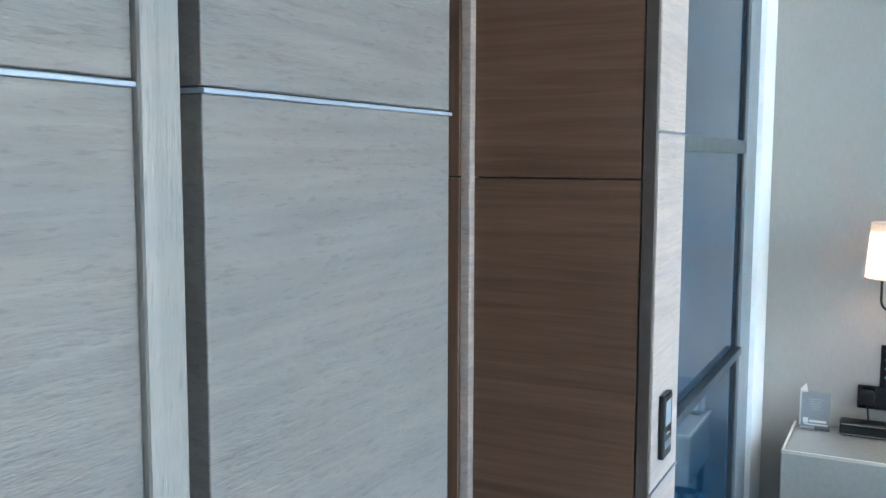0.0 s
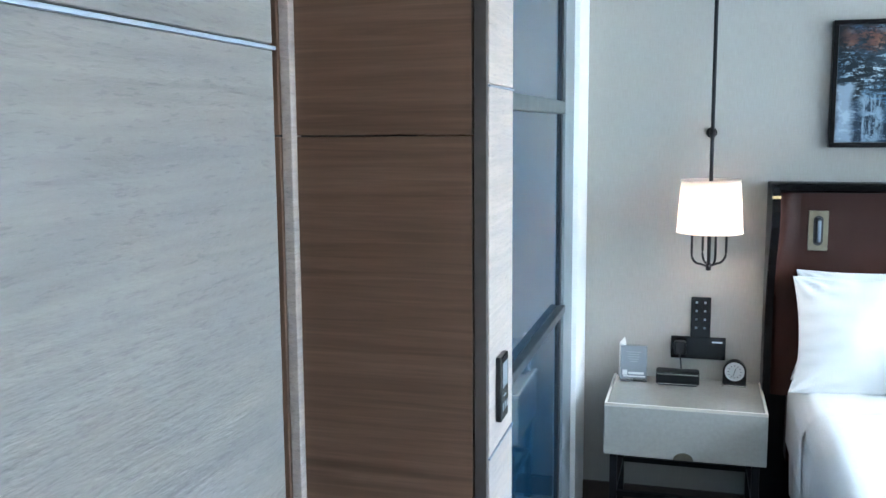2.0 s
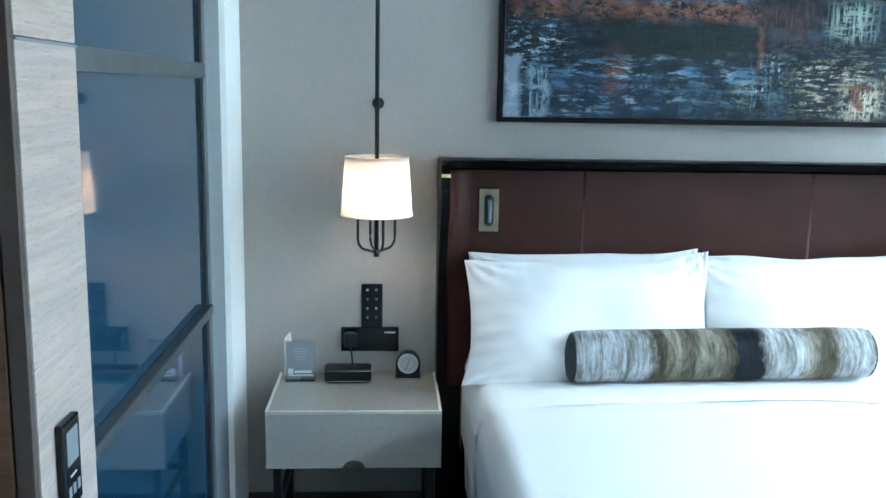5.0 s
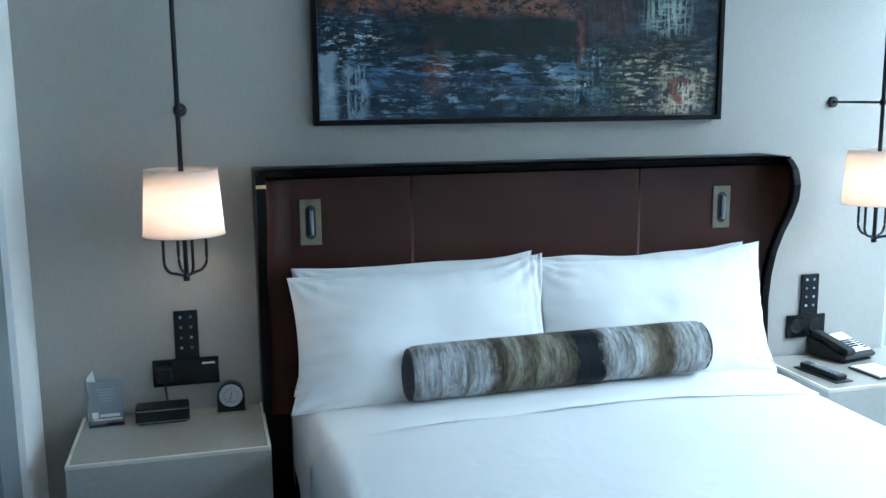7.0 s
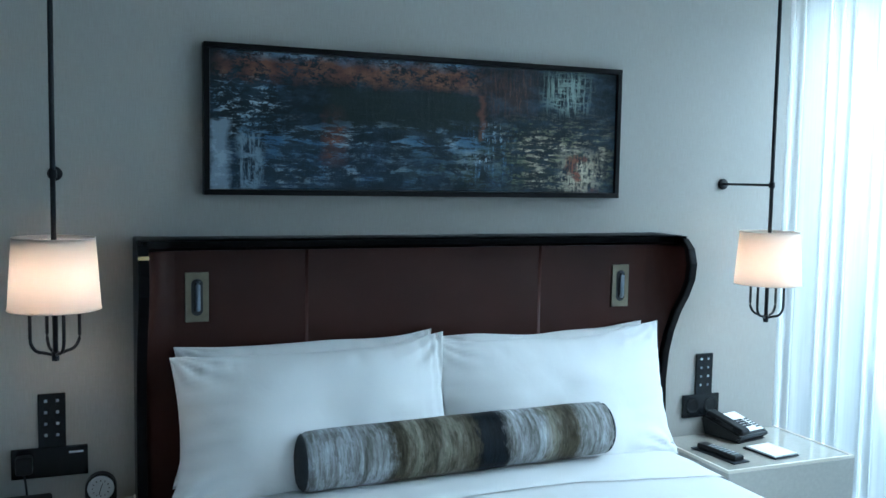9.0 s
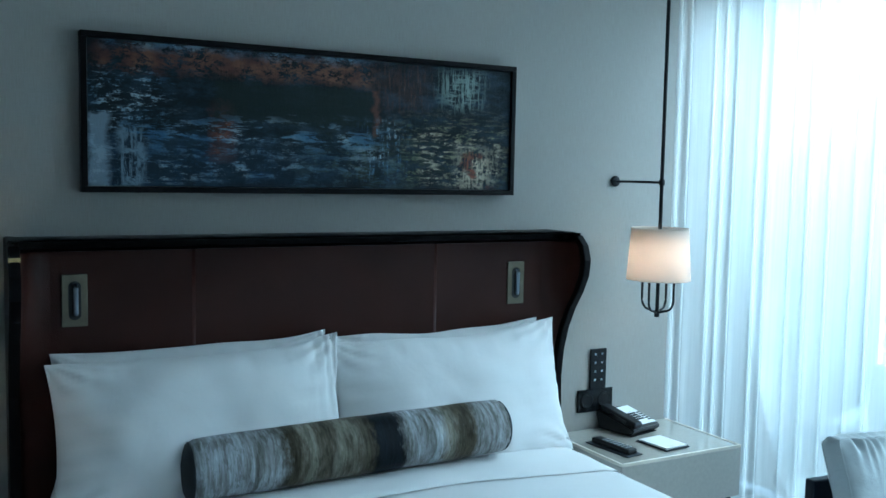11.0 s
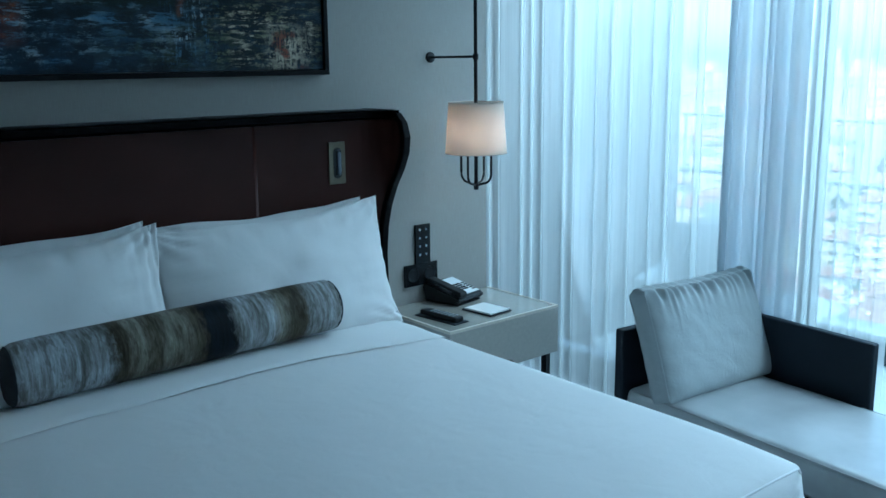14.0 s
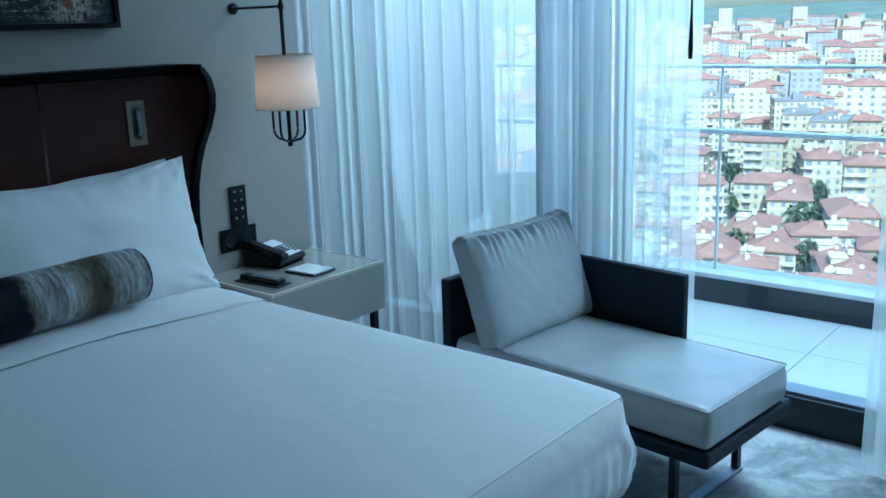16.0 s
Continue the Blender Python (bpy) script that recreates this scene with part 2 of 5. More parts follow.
    c = m.mix(times(field(0.070, 0.12, 0.05, 0.42, 0.008), times(m.math("MAXIMUM", tall, blot), 0.8)), c, (0.20, 0.27, 0.34))
    c = m.mix(times(field(0.45, 0.80, 0.0, 0.40, 0.08), times(blot, 0.5)), c, (0.050, 0.070, 0.045))
    c = m.mix(times(field(0.70, 0.99, 0.05, 0.55, 0.05), times(flat, m.math("MAXIMUM", crumbs, times(blot, 0.7)))), c, m.ramp(tone, [(0.42, (0.12, 0.14, 0.08)), (0.52, (0.24, 0.22, 0.14)), (0.60, (0.46, 0.40, 0.30))]))
    c = m.mix(times(field(0.85, 0.93, 0.06, 0.34, 0.03), m.math("MAXIMUM", crumbs, tall)), c, m.ramp(tone, [(0.40, (0.20, 0.07, 0.045)), (0.46, (0.50, 0.44, 0.33))]))
    c = m.mix(times(field(0.80, 0.90, 0.66, 0.94, 0.03), m.math("MAXIMUM", times(tall, 0.9), times(flat, 0.7))), c, (0.27, 0.34, 0.31))
    m.colour(c).bump(m.math("ADD", flat, tall), 0.0015, 0.4)
    return m.m


def bolster_cloth():
    m = Mat("printed_satin", rough=0.55, spec=0.13)
    sep = m.t.nodes.new("ShaderNodeSeparateXYZ")
    m.link(m.xyz, sep.inputs[0])
    edge = m.noise((26, 11, 11), detail=8, rough=0.75)
    u = m.math("ADD", m.math("DIVIDE", sep.outputs["X"], 1.05), m.math("MULTIPLY", m.math("SUBTRACT", edge, 0.5), 0.10))
    S, O, G, K = (0.32, 0.33, 0.345), (0.075, 0.063, 0.042), (0.22, 0.205, 0.165), (0.006, 0.009, 0.014)
    c = m.ramp(u, [(0.0, S), (0.235, S), (0.265, O), (0.29, O), (0.33, G), (0.38, O), (0.43, G), (0.515, O), (0.532, K), (0.612, K), (0.632, S), (0.74, S), (0.775, G), (0.82, O), (0.86, O), (0.90, S), (1.0, S)])
    broad = m.noise((26, 5, 5), detail=7, rough=0.7, distort=0.5)
    c = m.mix(0.9, c, m.ramp(broad, [(0.36, (0.42, 0.40, 0.35)), (0.48, (0.78, 0.77, 0.73)), (0.62, (1.22, 1.24, 1.28))]), "MULTIPLY")
    dab = m.noise((62, 16, 16), detail=5, rough=0.65, distort=0.2)
    c = m.mix(0.75, c, m.ramp(dab, [(0.43, (0.52, 0.50, 0.45)), (0.49, (1, 1, 1)), (0.58, (1, 1, 1)), (0.63, (1.35, 1.36, 1.38))]), "MULTIPLY")
    streak = m.noise((110, 8, 8), detail=6, rough=0.7, distort=0.4)
    c = m.mix(0.5, c, m.ramp(streak, [(0.34, (0.45, 0.44, 0.40)), (0.5, (0.95, 0.95, 0.95)), (0.64, (1.45, 1.46, 1.50))]), "MULTIPLY")
    m.colour(c).bump(m.math("ADD", streak, m.noise((40, 6, 6), detail=3)), 0.002, 0.5)
    return m.m


def carpet():
    m = Mat("carved_carpet", rough=0.95, spec=0.1)
    cloud = m.noise((4.6, 5.6, 1), detail=8, rough=0.66, distort=0.5)
    tuft = m.noise(size=260, detail=2)
    c = m.ramp(cloud, [(0.38, (0.26, 0.28, 0.30)), (0.5, (0.38, 0.395, 0.41)), (0.58, (0.54, 0.55, 0.55))])
    c = m.mix(0.6, c, m.ramp(tuft, [(0.3, (0.7, 0.7, 0.7)), (0.7, (1, 1, 1))]), "MULTIPLY")
    m.colour(c).bump(m.math("ADD", m.math("MULTIPLY", cloud, 2.0), tuft), 0.009, 0.8)
    return m.m


M_WALL = fabric_wall()
# one oak: toned down by the closet, lightened on the pier for window light
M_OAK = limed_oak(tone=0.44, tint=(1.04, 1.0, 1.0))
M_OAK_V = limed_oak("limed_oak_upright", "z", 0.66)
M_OAK_LIT = limed_oak("limed_oak_lit", "y", 1.32, (1.10, 0.97, 0.94))
M_WALNUT = walnut()
M_WALNUT_V = walnut("walnut_upright", "z")
M_ALU = plain("satin_aluminium", (0.22, 0.25, 0.30), 0.42, 0.4, vary=0.05)
M_BRONZE = plain("blackened_bronze", (0.012, 0.013, 0.016), 0.42, 0.1, 0.25, vary=0.2, size=20)
M_GREY_METAL = plain("painted_grey_metal", (0.22, 0.25, 0.27), 0.4, 0.2, vary=0.06)
M_BARMETAL = plain("dull_bar_metal", (0.09, 0.105, 0.11), 0.45, 0.2, vary=0.06)
M_HANDRAIL = plain("dark_rail_metal", (0.045, 0.055, 0.065), 0.4, 0.2, vary=0.1)
M_WHITEPANEL = plain("white_lining_panel", (0.86, 0.87, 0.87), 0.45, vary=0.02)
M_DIAL = plain("silver_white_dial", (0.50, 0.53, 0.56), 0.4, vary=0.05, size=60)
M_DIMKEY = plain("dim_key", (0.16, 0.18, 0.20), 0.45)
M_STILE = plain("dark_stained_stile", (0.060, 0.046, 0.040), 0.5, vary=0.15, size=30)
# near-black for the gasket, gaps, backings and the bathroom block
M_BLACKGAP = plain("gasket_and_gap_black", (0.012, 0.014, 0.018), 0.6)
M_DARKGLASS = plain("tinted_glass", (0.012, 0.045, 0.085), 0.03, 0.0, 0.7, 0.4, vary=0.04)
M_LEATHER = leather("oxblood_leather", (0.037, 0.0122, 0.0086), 0.40, 0.0009, 0.15)
# same leather painted lighter, for the highlight along the raised seams
M_WELT_LIT = leather("lit_seam_leather", (0.066, 0.022, 0.016), 0.38, 0.0005, 0.3)
M_LACQUER = plain("black_lacquered_wood", (0.004, 0.0035, 0.0045), 0.36, 0.0, 0.13, 0.0, vary=0.2)
M_BRASS = plain("aged_brass", (0.17, 0.15, 0.11), 0.34, 0.9, vary=0.15, size=30)
# gold metal that stands for the lamp's glint on the lacquer
M_GLINT = plain("glint_gold", (0.75, 0.56, 0.28), 0.25, 1.0, vary=0.05)
M_STEEL = plain("polished_steel", (0.62, 0.62, 0.60), 0.16, 1.0, vary=0.05)
M_DUVET = linen("white_duvet_cotton", (0.78, 0.78, 0.775), 0.010, 3.2)
M_PILLOW = linen("white_pillow_cotton", (0.80, 0.80, 0.795), 0.004, 5.0)
M_SEAM = plain("duvet_seam", (0.84, 0.85, 0.86), 0.8)
M_STANDBODY = plain("greige_lacquer", (0.385, 0.375, 0.34), 0.3, 0.0, 0.5, vary=0.06, size=60)
M_STANDTOP = plain("greige_top_under_glass", (0.39, 0.375, 0.33), 0.05, 0.0, 0.8, 1.0, vary=0.05, size=50)
M_EDGE = plain("pale_edge_trim", (0.62, 0.58, 0.50), 0.35, vary=0.05)
M_BLACKPL = plain("black_plastic", (0.010, 0.011, 0.013), 0.4, 0.0, 0.28, vary=0.15, size=30)
M_GLOSSBLACK = plain("gloss_black_plate", (0.007, 0.008, 0.010), 0.15, 0.0, 0.35, vary=0.1)
M_WHITEPL = plain("white_print", (0.75, 0.77, 0.78), 0.5, vary=0.04)
M_GREYKEY = plain("grey_key", (0.33, 0.36, 0.38), 0.4)
M_PAPER = plain("paper", (0.80, 0.80, 0.77), 0.7, vary=0.03)
M_CARD = plain("grey_printed_card", (0.22, 0.25, 0.28), 0.35, vary=0.06)
M_ACRYLIC = clear_glass("acrylic", (0.93, 0.96, 0.97), 0.9)
M_SHADE = shade_cloth()
M_CANVAS = painted_canvas()
M_BOLSTER = bolster_cloth()
M_CHARCOAL = plain("charcoal_cloth", (0.022, 0.028, 0.036), 0.75, vary=0.2, size=40, relief=0.0006)
M_CARPET = carpet()
M_SHEER = sheer("sheer_voile", 0.50, (0.90, 0.93, 0.92), 0.66)
M_DRAPE = sheer("lined_drape", 0.08, (0.68, 0.72, 0.76), 0.42)
M_PANE = clear_glass("window_pane")
M_FRAME = plain("anthracite_aluminium", (0.016, 0.020, 0.026), 0.45, 0.3, vary=0.1)
M_CEIL = plain("white_ceiling_paint", (0.76, 0.76, 0.74), 0.85, vary=0.02)
M_PAINT = plain("cream_wall_paint", (0.60, 0.585, 0.55), 0.8, vary=0.03)
M_SEAT = leather("pale_grey_leather", (0.34, 0.355, 0.36), 0.32, 0.0002, 0.9)
M_SEAT.node_tree.nodes["Principled BSDF"].inputs["Coat Weight"].default_value = 0.7
M_SEAT.node_tree.nodes["Principled BSDF"].inputs["Coat Roughness"].default_value = 0.27
M_NAVY = leather("dark_navy_leather", (0.010, 0.015, 0.024), 0.5, 0.0006, 0.22)
M_CUSHION = linen("pale_grey_velvet", (0.42, 0.455, 0.465), 0.007, 9.0)
M_RAIL = plain("pale_rail_metal", (0.50, 0.53, 0.55), 0.35, 0.2, vary=0.05)
M_TILE = plain("pale_porcelain_tile", (0.40, 0.415, 0.415), 0.34, vary=0.05, size=1.3)
M_KERB = plain("dark_kerb_stone", (0.018, 0.023, 0.030), 0.55, vary=0.2, size=15)
M_OUTDOOR = plain("grey_outdoor_weave", (0.20, 0.22, 0.23), 0.7, vary=0.1)
M_CAP = plain("pale_kerb_cap", (0.50, 0.51, 0.52), 0.35, vary=0.06)
M_RENDER = plain("grey_facade_render", (0.15, 0.17, 0.19), 0.8, vary=0.08)

# ---- mesh helpers ----


def part(name, bm, material, parent=None, label="", smooth=False, kind=""):
    me = bpy.data.meshes.new(name)
    if smooth:
        for f in bm.faces:
            f.smooth = True
    bm.normal_update()
    bm.to_mesh(me)
    bm.free()
    me.materials.append(material)
    ob = new(name, me)
    ob.parent = parent
    return tagged(ob, label, kind=kind)


def thing(name, label, category, m=None, group=""):
    ob = new(name)
    ob.empty_display_size = 0.1
    ob.matrix_basis = m or Matrix.Identity(4)
    return tagged(ob, label, category, group)


def box(x0, x1, y0, y1, z0, z1, bevel=0.0, seg=2, bm=None):
    own = bm is None
    b = bmesh.new()
    bmesh.ops.create_cube(b, size=1, matrix=Matrix.Translation(((x0 + x1) / 2, (y0 + y1) / 2, (z0 + z1) / 2)) @ Matrix.Diagonal((abs(x1 - x0), abs(y1 - y0), abs(z1 - z0), 1)))
    if bevel:
        bmesh.ops.bevel(b, geom=b.edges[:], offset=bevel, segments=seg, affect="EDGES", profile=0.5)
    return b if own else join(bm, b)


def join(a, b):
    me = bpy.data.meshes.new("tmp")
    b.to_mesh(me)
    b.free()
    a.from_mesh(me)
    bpy.data.meshes.remove(me)
    return a


def tube(points, r, sides=10, bm=None, closed=False):
    """A round bar along a line of points."""
    b = bmesh.new()
    pts = [Vector(p) for p in points]
    rings = []
    up = Vector((0, 0, 1))
    for i, p in enumerate(pts):
        d = (pts[min(i + 1, len(pts) - 1)] - pts[max(i - 1, 0)]).normalized()
        s = d.cross(up)
        if s.length < 0.1:
            s = d.cross(Vector((0, 1, 0)))
        s.normalize()
        w = d.cross(s)
        rings.append([b.verts.new(p + (s * math.cos(a) + w * math.sin(a)) * r) for a in (k * 2 * math.pi / sides for k in range(sides))])
    for q, n in zip(rings, rings[1:]):
        for k in range(sides):
            b.faces.new((q[k], q[(k + 1) % sides], n[(k + 1) % sides], n[k]))
    b.faces.new(rings[0][::-1])
    b.faces.new(rings[-1])
    bmesh.ops.recalc_face_normals(b, faces=b.faces[:])
    return b if bm is None else join(bm, b)


def lathe(profile, sides=32, axis="z", bm=None):
    """A turned body from (radius, height) pairs."""
    b = bmesh.new()
    rings = []
    for r, h in profile:
        if r < 1e-5:
            rings.append([b.verts.new((0, 0, h))])
        else:
            rings.append([b.verts.new((r * math.cos(a), r * math.sin(a), h)) for a in (k * 2 * math.pi / sides for k in range(sides))])
    for q, n in zip(rings, rings[1:]):
        for k in range(sides):
            l = (k + 1) % sides
            vs = [q[k % len(q)], q[l % len(q)], n[l % len(n)], n[k % len(n)]]
            vs = list(dict.fromkeys(vs))
            if len(vs) > 2:
                b.faces.new(vs)
    bmesh.ops.recalc_face_normals(b, faces=b.faces[:])
    if axis == "x":
        bmesh.ops.rotate(b, verts=b.verts[:], matrix=Matrix.Rotation(math.pi / 2, 3, "Y"))
    if axis == "y":
        bmesh.ops.rotate(b, verts=b.verts[:], matrix=Matrix.Rotation(math.pi / 2, 3, "X"))
    return b if bm is None else join(bm, b)


def prism(outline, a, b_, axis="x", bevel=0.0):
    """A flat outline pushed along an axis from a to b_. Outline pairs are the other two axes in order."""
    b = bmesh.new()

    def at(p, h):
        return {"x": (h, p[0], p[1]), "y": (p[0], h, p[1]), "z": (p[0], p[1], h)}[axis]
    lo = [b.verts.new(at(p, a)) for p in outline]
    hi = [b.verts.new(at(p, b_)) for p in outline]
    b.faces.new(lo[::-1])
    b.faces.new(hi)
    for k in range(len(lo)):
        l = (k + 1) % len(lo)
        b.faces.new((lo[k], lo[l], hi[l], hi[k]))
    bmesh.ops.recalc_face_normals(b, faces=b.faces[:])
    if bevel:
        es = [e for e in b.edges if abs(e.calc_face_angle(0)) > 0.6]
        bmesh.ops.bevel(b, geom=es, offset=bevel, segments=2, affect="EDGES")
    return b


def pillow(w, h, d, seed, nx=56, ny=36, crease=0.012, corner=0.06, flat=2.6, flop=0.0, pleat=0.6, gather=0.0, knot=0.0):
    """A filled pillow standing in the x-z plane, its thickness along y; the corners draw out into points."""
    b = bmesh.new()

    def surf(s, t, side):
        x, z = (s - 0.5) * w, (t - 0.5) * h
        ex, ez = abs(2 * s - 1), abs(2 * t - 1)
        fill = max(0.0, (1 - ex ** flat)) ** 0.62 * max(0.0, (1 - ez ** flat)) ** 0.62
        pull = 1 - corner * (1 - ex ** 2) * ez ** 2 * 0.5
        pull2 = 1 - corner * (1 - ez ** 2) * ex ** 2
        n = noise.noise(Vector((s * 4 + seed, t * 3, side * 3.1))) + 0.35 * noise.noise(Vector((s * 11 + seed, t * 8, side)))
        cx_, cz_ = (1 - ex), (1 - ez)
        ang = math.atan2(cz_ + 0.02, cx_ + 0.02)
        near = math.hypot(cx_, cz_)
        fan = math.sin(ang * 13 + 3 * noise.noise(Vector((near * 3, seed, 1)))) * math.exp(-((near - 0.22) / 0.20) ** 2)
        rim = math.sin((s if ez > ex else t) * 47 + 4 * noise.noise(Vector((s * 3, t * 3, seed)))) * max(ex, ez) ** 5 * pleat
        y = side * (d / 2 * fill + crease * (0.8 * n + 0.95 * fan + rim) * (0.18 + fill) * (1 if fill > 0.02 else 0))
        z2 = z * pull + flop * ((s ** 4) * 1.6 + 0.15 * (1 - s) ** 5) * (t ** 2)
        z2 += 0.008 * noise.noise(Vector((s * 4 + seed, 7.7, t))) * ez
        top = max(0.0, 1 - (1 - t) / 0.16) if t > 0.5 else 0.0
        y += side * 0.004 * math.sin(s * 95 + 5 * noise.noise(Vector((s * 5, seed, 0)))) * top * (1 - top) * 4 * min(1, (1 - ex) * 6)
        low = gather * math.exp(-((ex - 1) / 0.16) ** 2 - (t / 0.16) ** 2)
        x += math.copysign(0.014 * low, x)
        y += side * 0.006 * low * math.sin(t * 75 + 6 * noise.noise(Vector((s * 8, t * 8, seed))))
        twist = knot * math.exp(-((1 - s) / 0.10) ** 2) * t ** 1.6
        y += side * 0.009 * twist * math.sin(s * 150 + 5 * noise.noise(Vector((s * 6, t * 5, seed))))
        z2 += 0.010 * knot * math.exp(-((1 - s) / 0.16) ** 2) * t ** 4
        return (x * pull2, y, z2)
    front = [[None] * (ny + 1) for _ in range(nx + 1)]
    back = [[None] * (ny + 1) for _ in range(nx + 1)]
    for i in range(nx + 1):
        for j in range(ny + 1):
            # finer towards the rim
            s = 0.5 - 0.5 * math.cos(math.pi * i / nx)
            t = 0.5 - 0.5 * math.cos(math.pi * j / ny)
            front[i][j] = b.verts.new(surf(s, t, -1))
            if i in (0, nx) or j in (0, ny):
                back[i][j] = front[i][j]
            else:
                back[i][j] = b.verts.new(surf(s, t, 1))
    for i in range(nx):
        for j in range(ny):
            b.faces.new((front[i][j], front[i + 1][j], front[i + 1][j + 1], front[i][j + 1]))
            b.faces.new((back[i][j], back[i][j + 1], back[i + 1][j + 1], back[i + 1][j]))
    return b


def curtain(x, y0, y1, z0, z1, fold, depth, seed, nz=14, per=14):
    """A hanging cloth along y with uneven folds, freer towards the hem."""
    b = bmesh.new()
    rnd = random.Random(seed)
    cuts = [y0]
    while abs(cuts[-1] - y0) < abs(y1 - y0):
        cuts.append(cuts[-1] + math.copysign(fold * rnd.choice((0.45, 0.6, 0.8, 1.0, 1.3, 1.9)) * rnd.uniform(0.85, 1.15), y1 - y0))
    cuts = [y0 + (c - y0) * (y1 - y0) / (cuts[-1] - y0) for c in cuts]
    amps = [depth * rnd.choice((0.12, 0.3, 0.6, 0.9, 1.2)) * rnd.uniform(0.8, 1.2) for i in range(len(cuts))]
    cols = []
    for i in range(len(cuts) - 1):
        for k in range(per):
            f = k / per
            ph = 2 * math.pi * f
            a = amps[i] * (1 - f) + amps[i + 1] * f
            y = cuts[i] + (cuts[i + 1] - cuts[i]) * (f + 0.10 * math.sin(2 * ph))
            cols.append((y, a * math.cos(ph), a, i + f))
    grid = []
    for y, off, a, u in cols:
        col = []
        for j in range(nz + 1):
            t = j / nz
            free = 0.6 + 0.6 * t
            sway = 0.012 * noise.noise(Vector((u * 0.7 + seed, t * 2.2, 0)))
            col.append(b.verts.new((x + off * free + sway, y + sway * 0.8 + 0.006 * math.sin(u * 1.7) * t, z1 + (z0 - z1) * t)))
        grid.append(col)
    for p, q in zip(grid, grid[1:]):
        for j in range(nz):
            b.faces.new((p[j], p[j + 1], q[j + 1], q[j]))
    return b


def voile(x, y0, y1, z0, z1, gap, width, depth, seed, nz=16):
    """A sheer cloth hanging nearly flat, with narrow pleats where it folds over itself."""
    rnd = random.Random(seed)
    d = math.copysign(1, y1 - y0)
    line, y = [(y0, 0.0)], y0
    fold = ((0.0, 0.0), (0.7, 0.08), (1.0, 0.28), (0.75, 0.45), (0.25, 0.58), (0.0, 0.75), (0.3, 0.92), (1.0, 1.0))
    while True:
        g, w, a = gap * rnd.choice((0.35, 0.7, 1.0, 1.5)) * rnd.uniform(0.8, 1.2), width * rnd.choice((0.4, 0.7, 1.0, 1.5)), depth * rnd.uniform(0.6, 1.3)
        if (y + d * (g + w) - y1) * d > 0:
            break
        for k in range(1, 5):
            line.append((y + d * g * k / 4.6, -0.25 * a * math.sin(k / 5 * math.pi)))
        y += d * g
        line += [(y + d * w * p, a * q) for p, q in fold]
        y += d * w
    line.append((y1, 0.0))
    b = bmesh.new()
    grid = []
    for n, (y, off) in enumerate(line):
        col = []
        for j in range(nz + 1):
            t = j / nz
            free = 0.7 + 0.5 * t
            sway = 0.010 * noise.noise(Vector((y * 3 + seed, t * 2.0, 0)))
            lean = 0.004 * noise.noise(Vector((n * 0.35, t * 1.8, seed)))
            col.append(b.verts.new((x + off * free + sway, y + sway * 0.6 + lean * min(1, n, len(line) - 1 - n), z1 + (z0 - z1) * t)))
        grid.append(col)
    for p, q in zip(grid, grid[1:]):
        for j in range(nz):
            b.faces.new((p[j], p[j + 1], q[j + 1], q[j]))
    return b


def hang(name, label, x, y0, y1, fold, depth, seed, material, group="curtains", width=0.0):
    """A curtain with its cloth, its weighted hem and its heading tape; a width makes it a pleated voile."""
    def cloth():
        if width:
            return voile(0, y0, y1, 0.085, H - 0.06, fold, width, depth, seed), 17
        return curtain(0, y0, y1, 0.085, H - 0.06, fold, depth, seed), 15
    t = thing(name, label, "curtain", pose(x, 0, 0), group)
    part("cloth", cloth()[0], material, t, smooth=True)
    for nm, z0, z1 in (("hem", 0.012, 0.085), ("heading", H - 0.06, H - 0.014)):
        b, n = cloth()
        j = n - 1 if nm == "hem" else 0
        b.verts.ensure_lookup_table()
        rows = [b.verts[i + j].co.copy() for i in range(0, len(b.verts), n)]
        b.free()
        e = bmesh.new()
        prev = None
        for c in rows:
            a = (e.verts.new((c.x, c.y, z0)), e.verts.new((c.x, c.y, z1)))
            if prev:
                e.faces.new((prev[0], a[0], a[1], prev[1]))
            prev = a
        part(nm, e, material, t, smooth=True)
    return t


# ---- structure ----
H = 2.72
WIN_X = 3.80
WALL_END = 3.20


def structure(name, bm, material, label, parent=None, category=""):
    ob = part(name, bm, material, parent, label)
    return tagged(ob, kind="structure", category=category)


structure("floor", box(-1.9, WIN_X, -5.6, 1.1, -0.2, 0.0), M_CARPET, "pale grey carved carpet with a cloudy pattern", category="floor")
structure("ceiling", box(-1.9, WIN_X + 0.25, -5.6, 1.1, H, H + 0.25), M_CEIL, "plain white painted ceiling", category="ceiling")
structure("wall_north", box(-0.13, WALL_END, 0.0, 0.2, 0.0, H), M_WALL, "headboard wall in grey-beige woven wallcovering", category="wall")
structure("wall_north_return", box(WALL_END - 0.2, WIN_X + 0.25, 0.95, 1.1, 0.0, H), M_PAINT, "plain cream wall end behind the curtains", category="wall")
structure("wall_south", box(-1.9, WIN_X + 0.25, -5.75, -5.6, 0.0, H), M_PAINT, "plain cream painted wall", category="wall")
structure("wall_closet_back", box(-1.9, -1.75, -5.6, 0.2, 0.0, H), M_WALNUT, "dark walnut back wall of the closet passage", category="wall")
structure("wall_side_return", box(-0.33, -0.13, -0.30, 0.2, 0.0, H), M_WHITEPANEL, "smooth white side wall return beside the bathroom glass", category="wall")
structure("baseboard", box(-0.13, WALL_END, -0.012, 0.0, 0.0, 0.09), M_STILE, "dark stained skirting board", category="skirting")

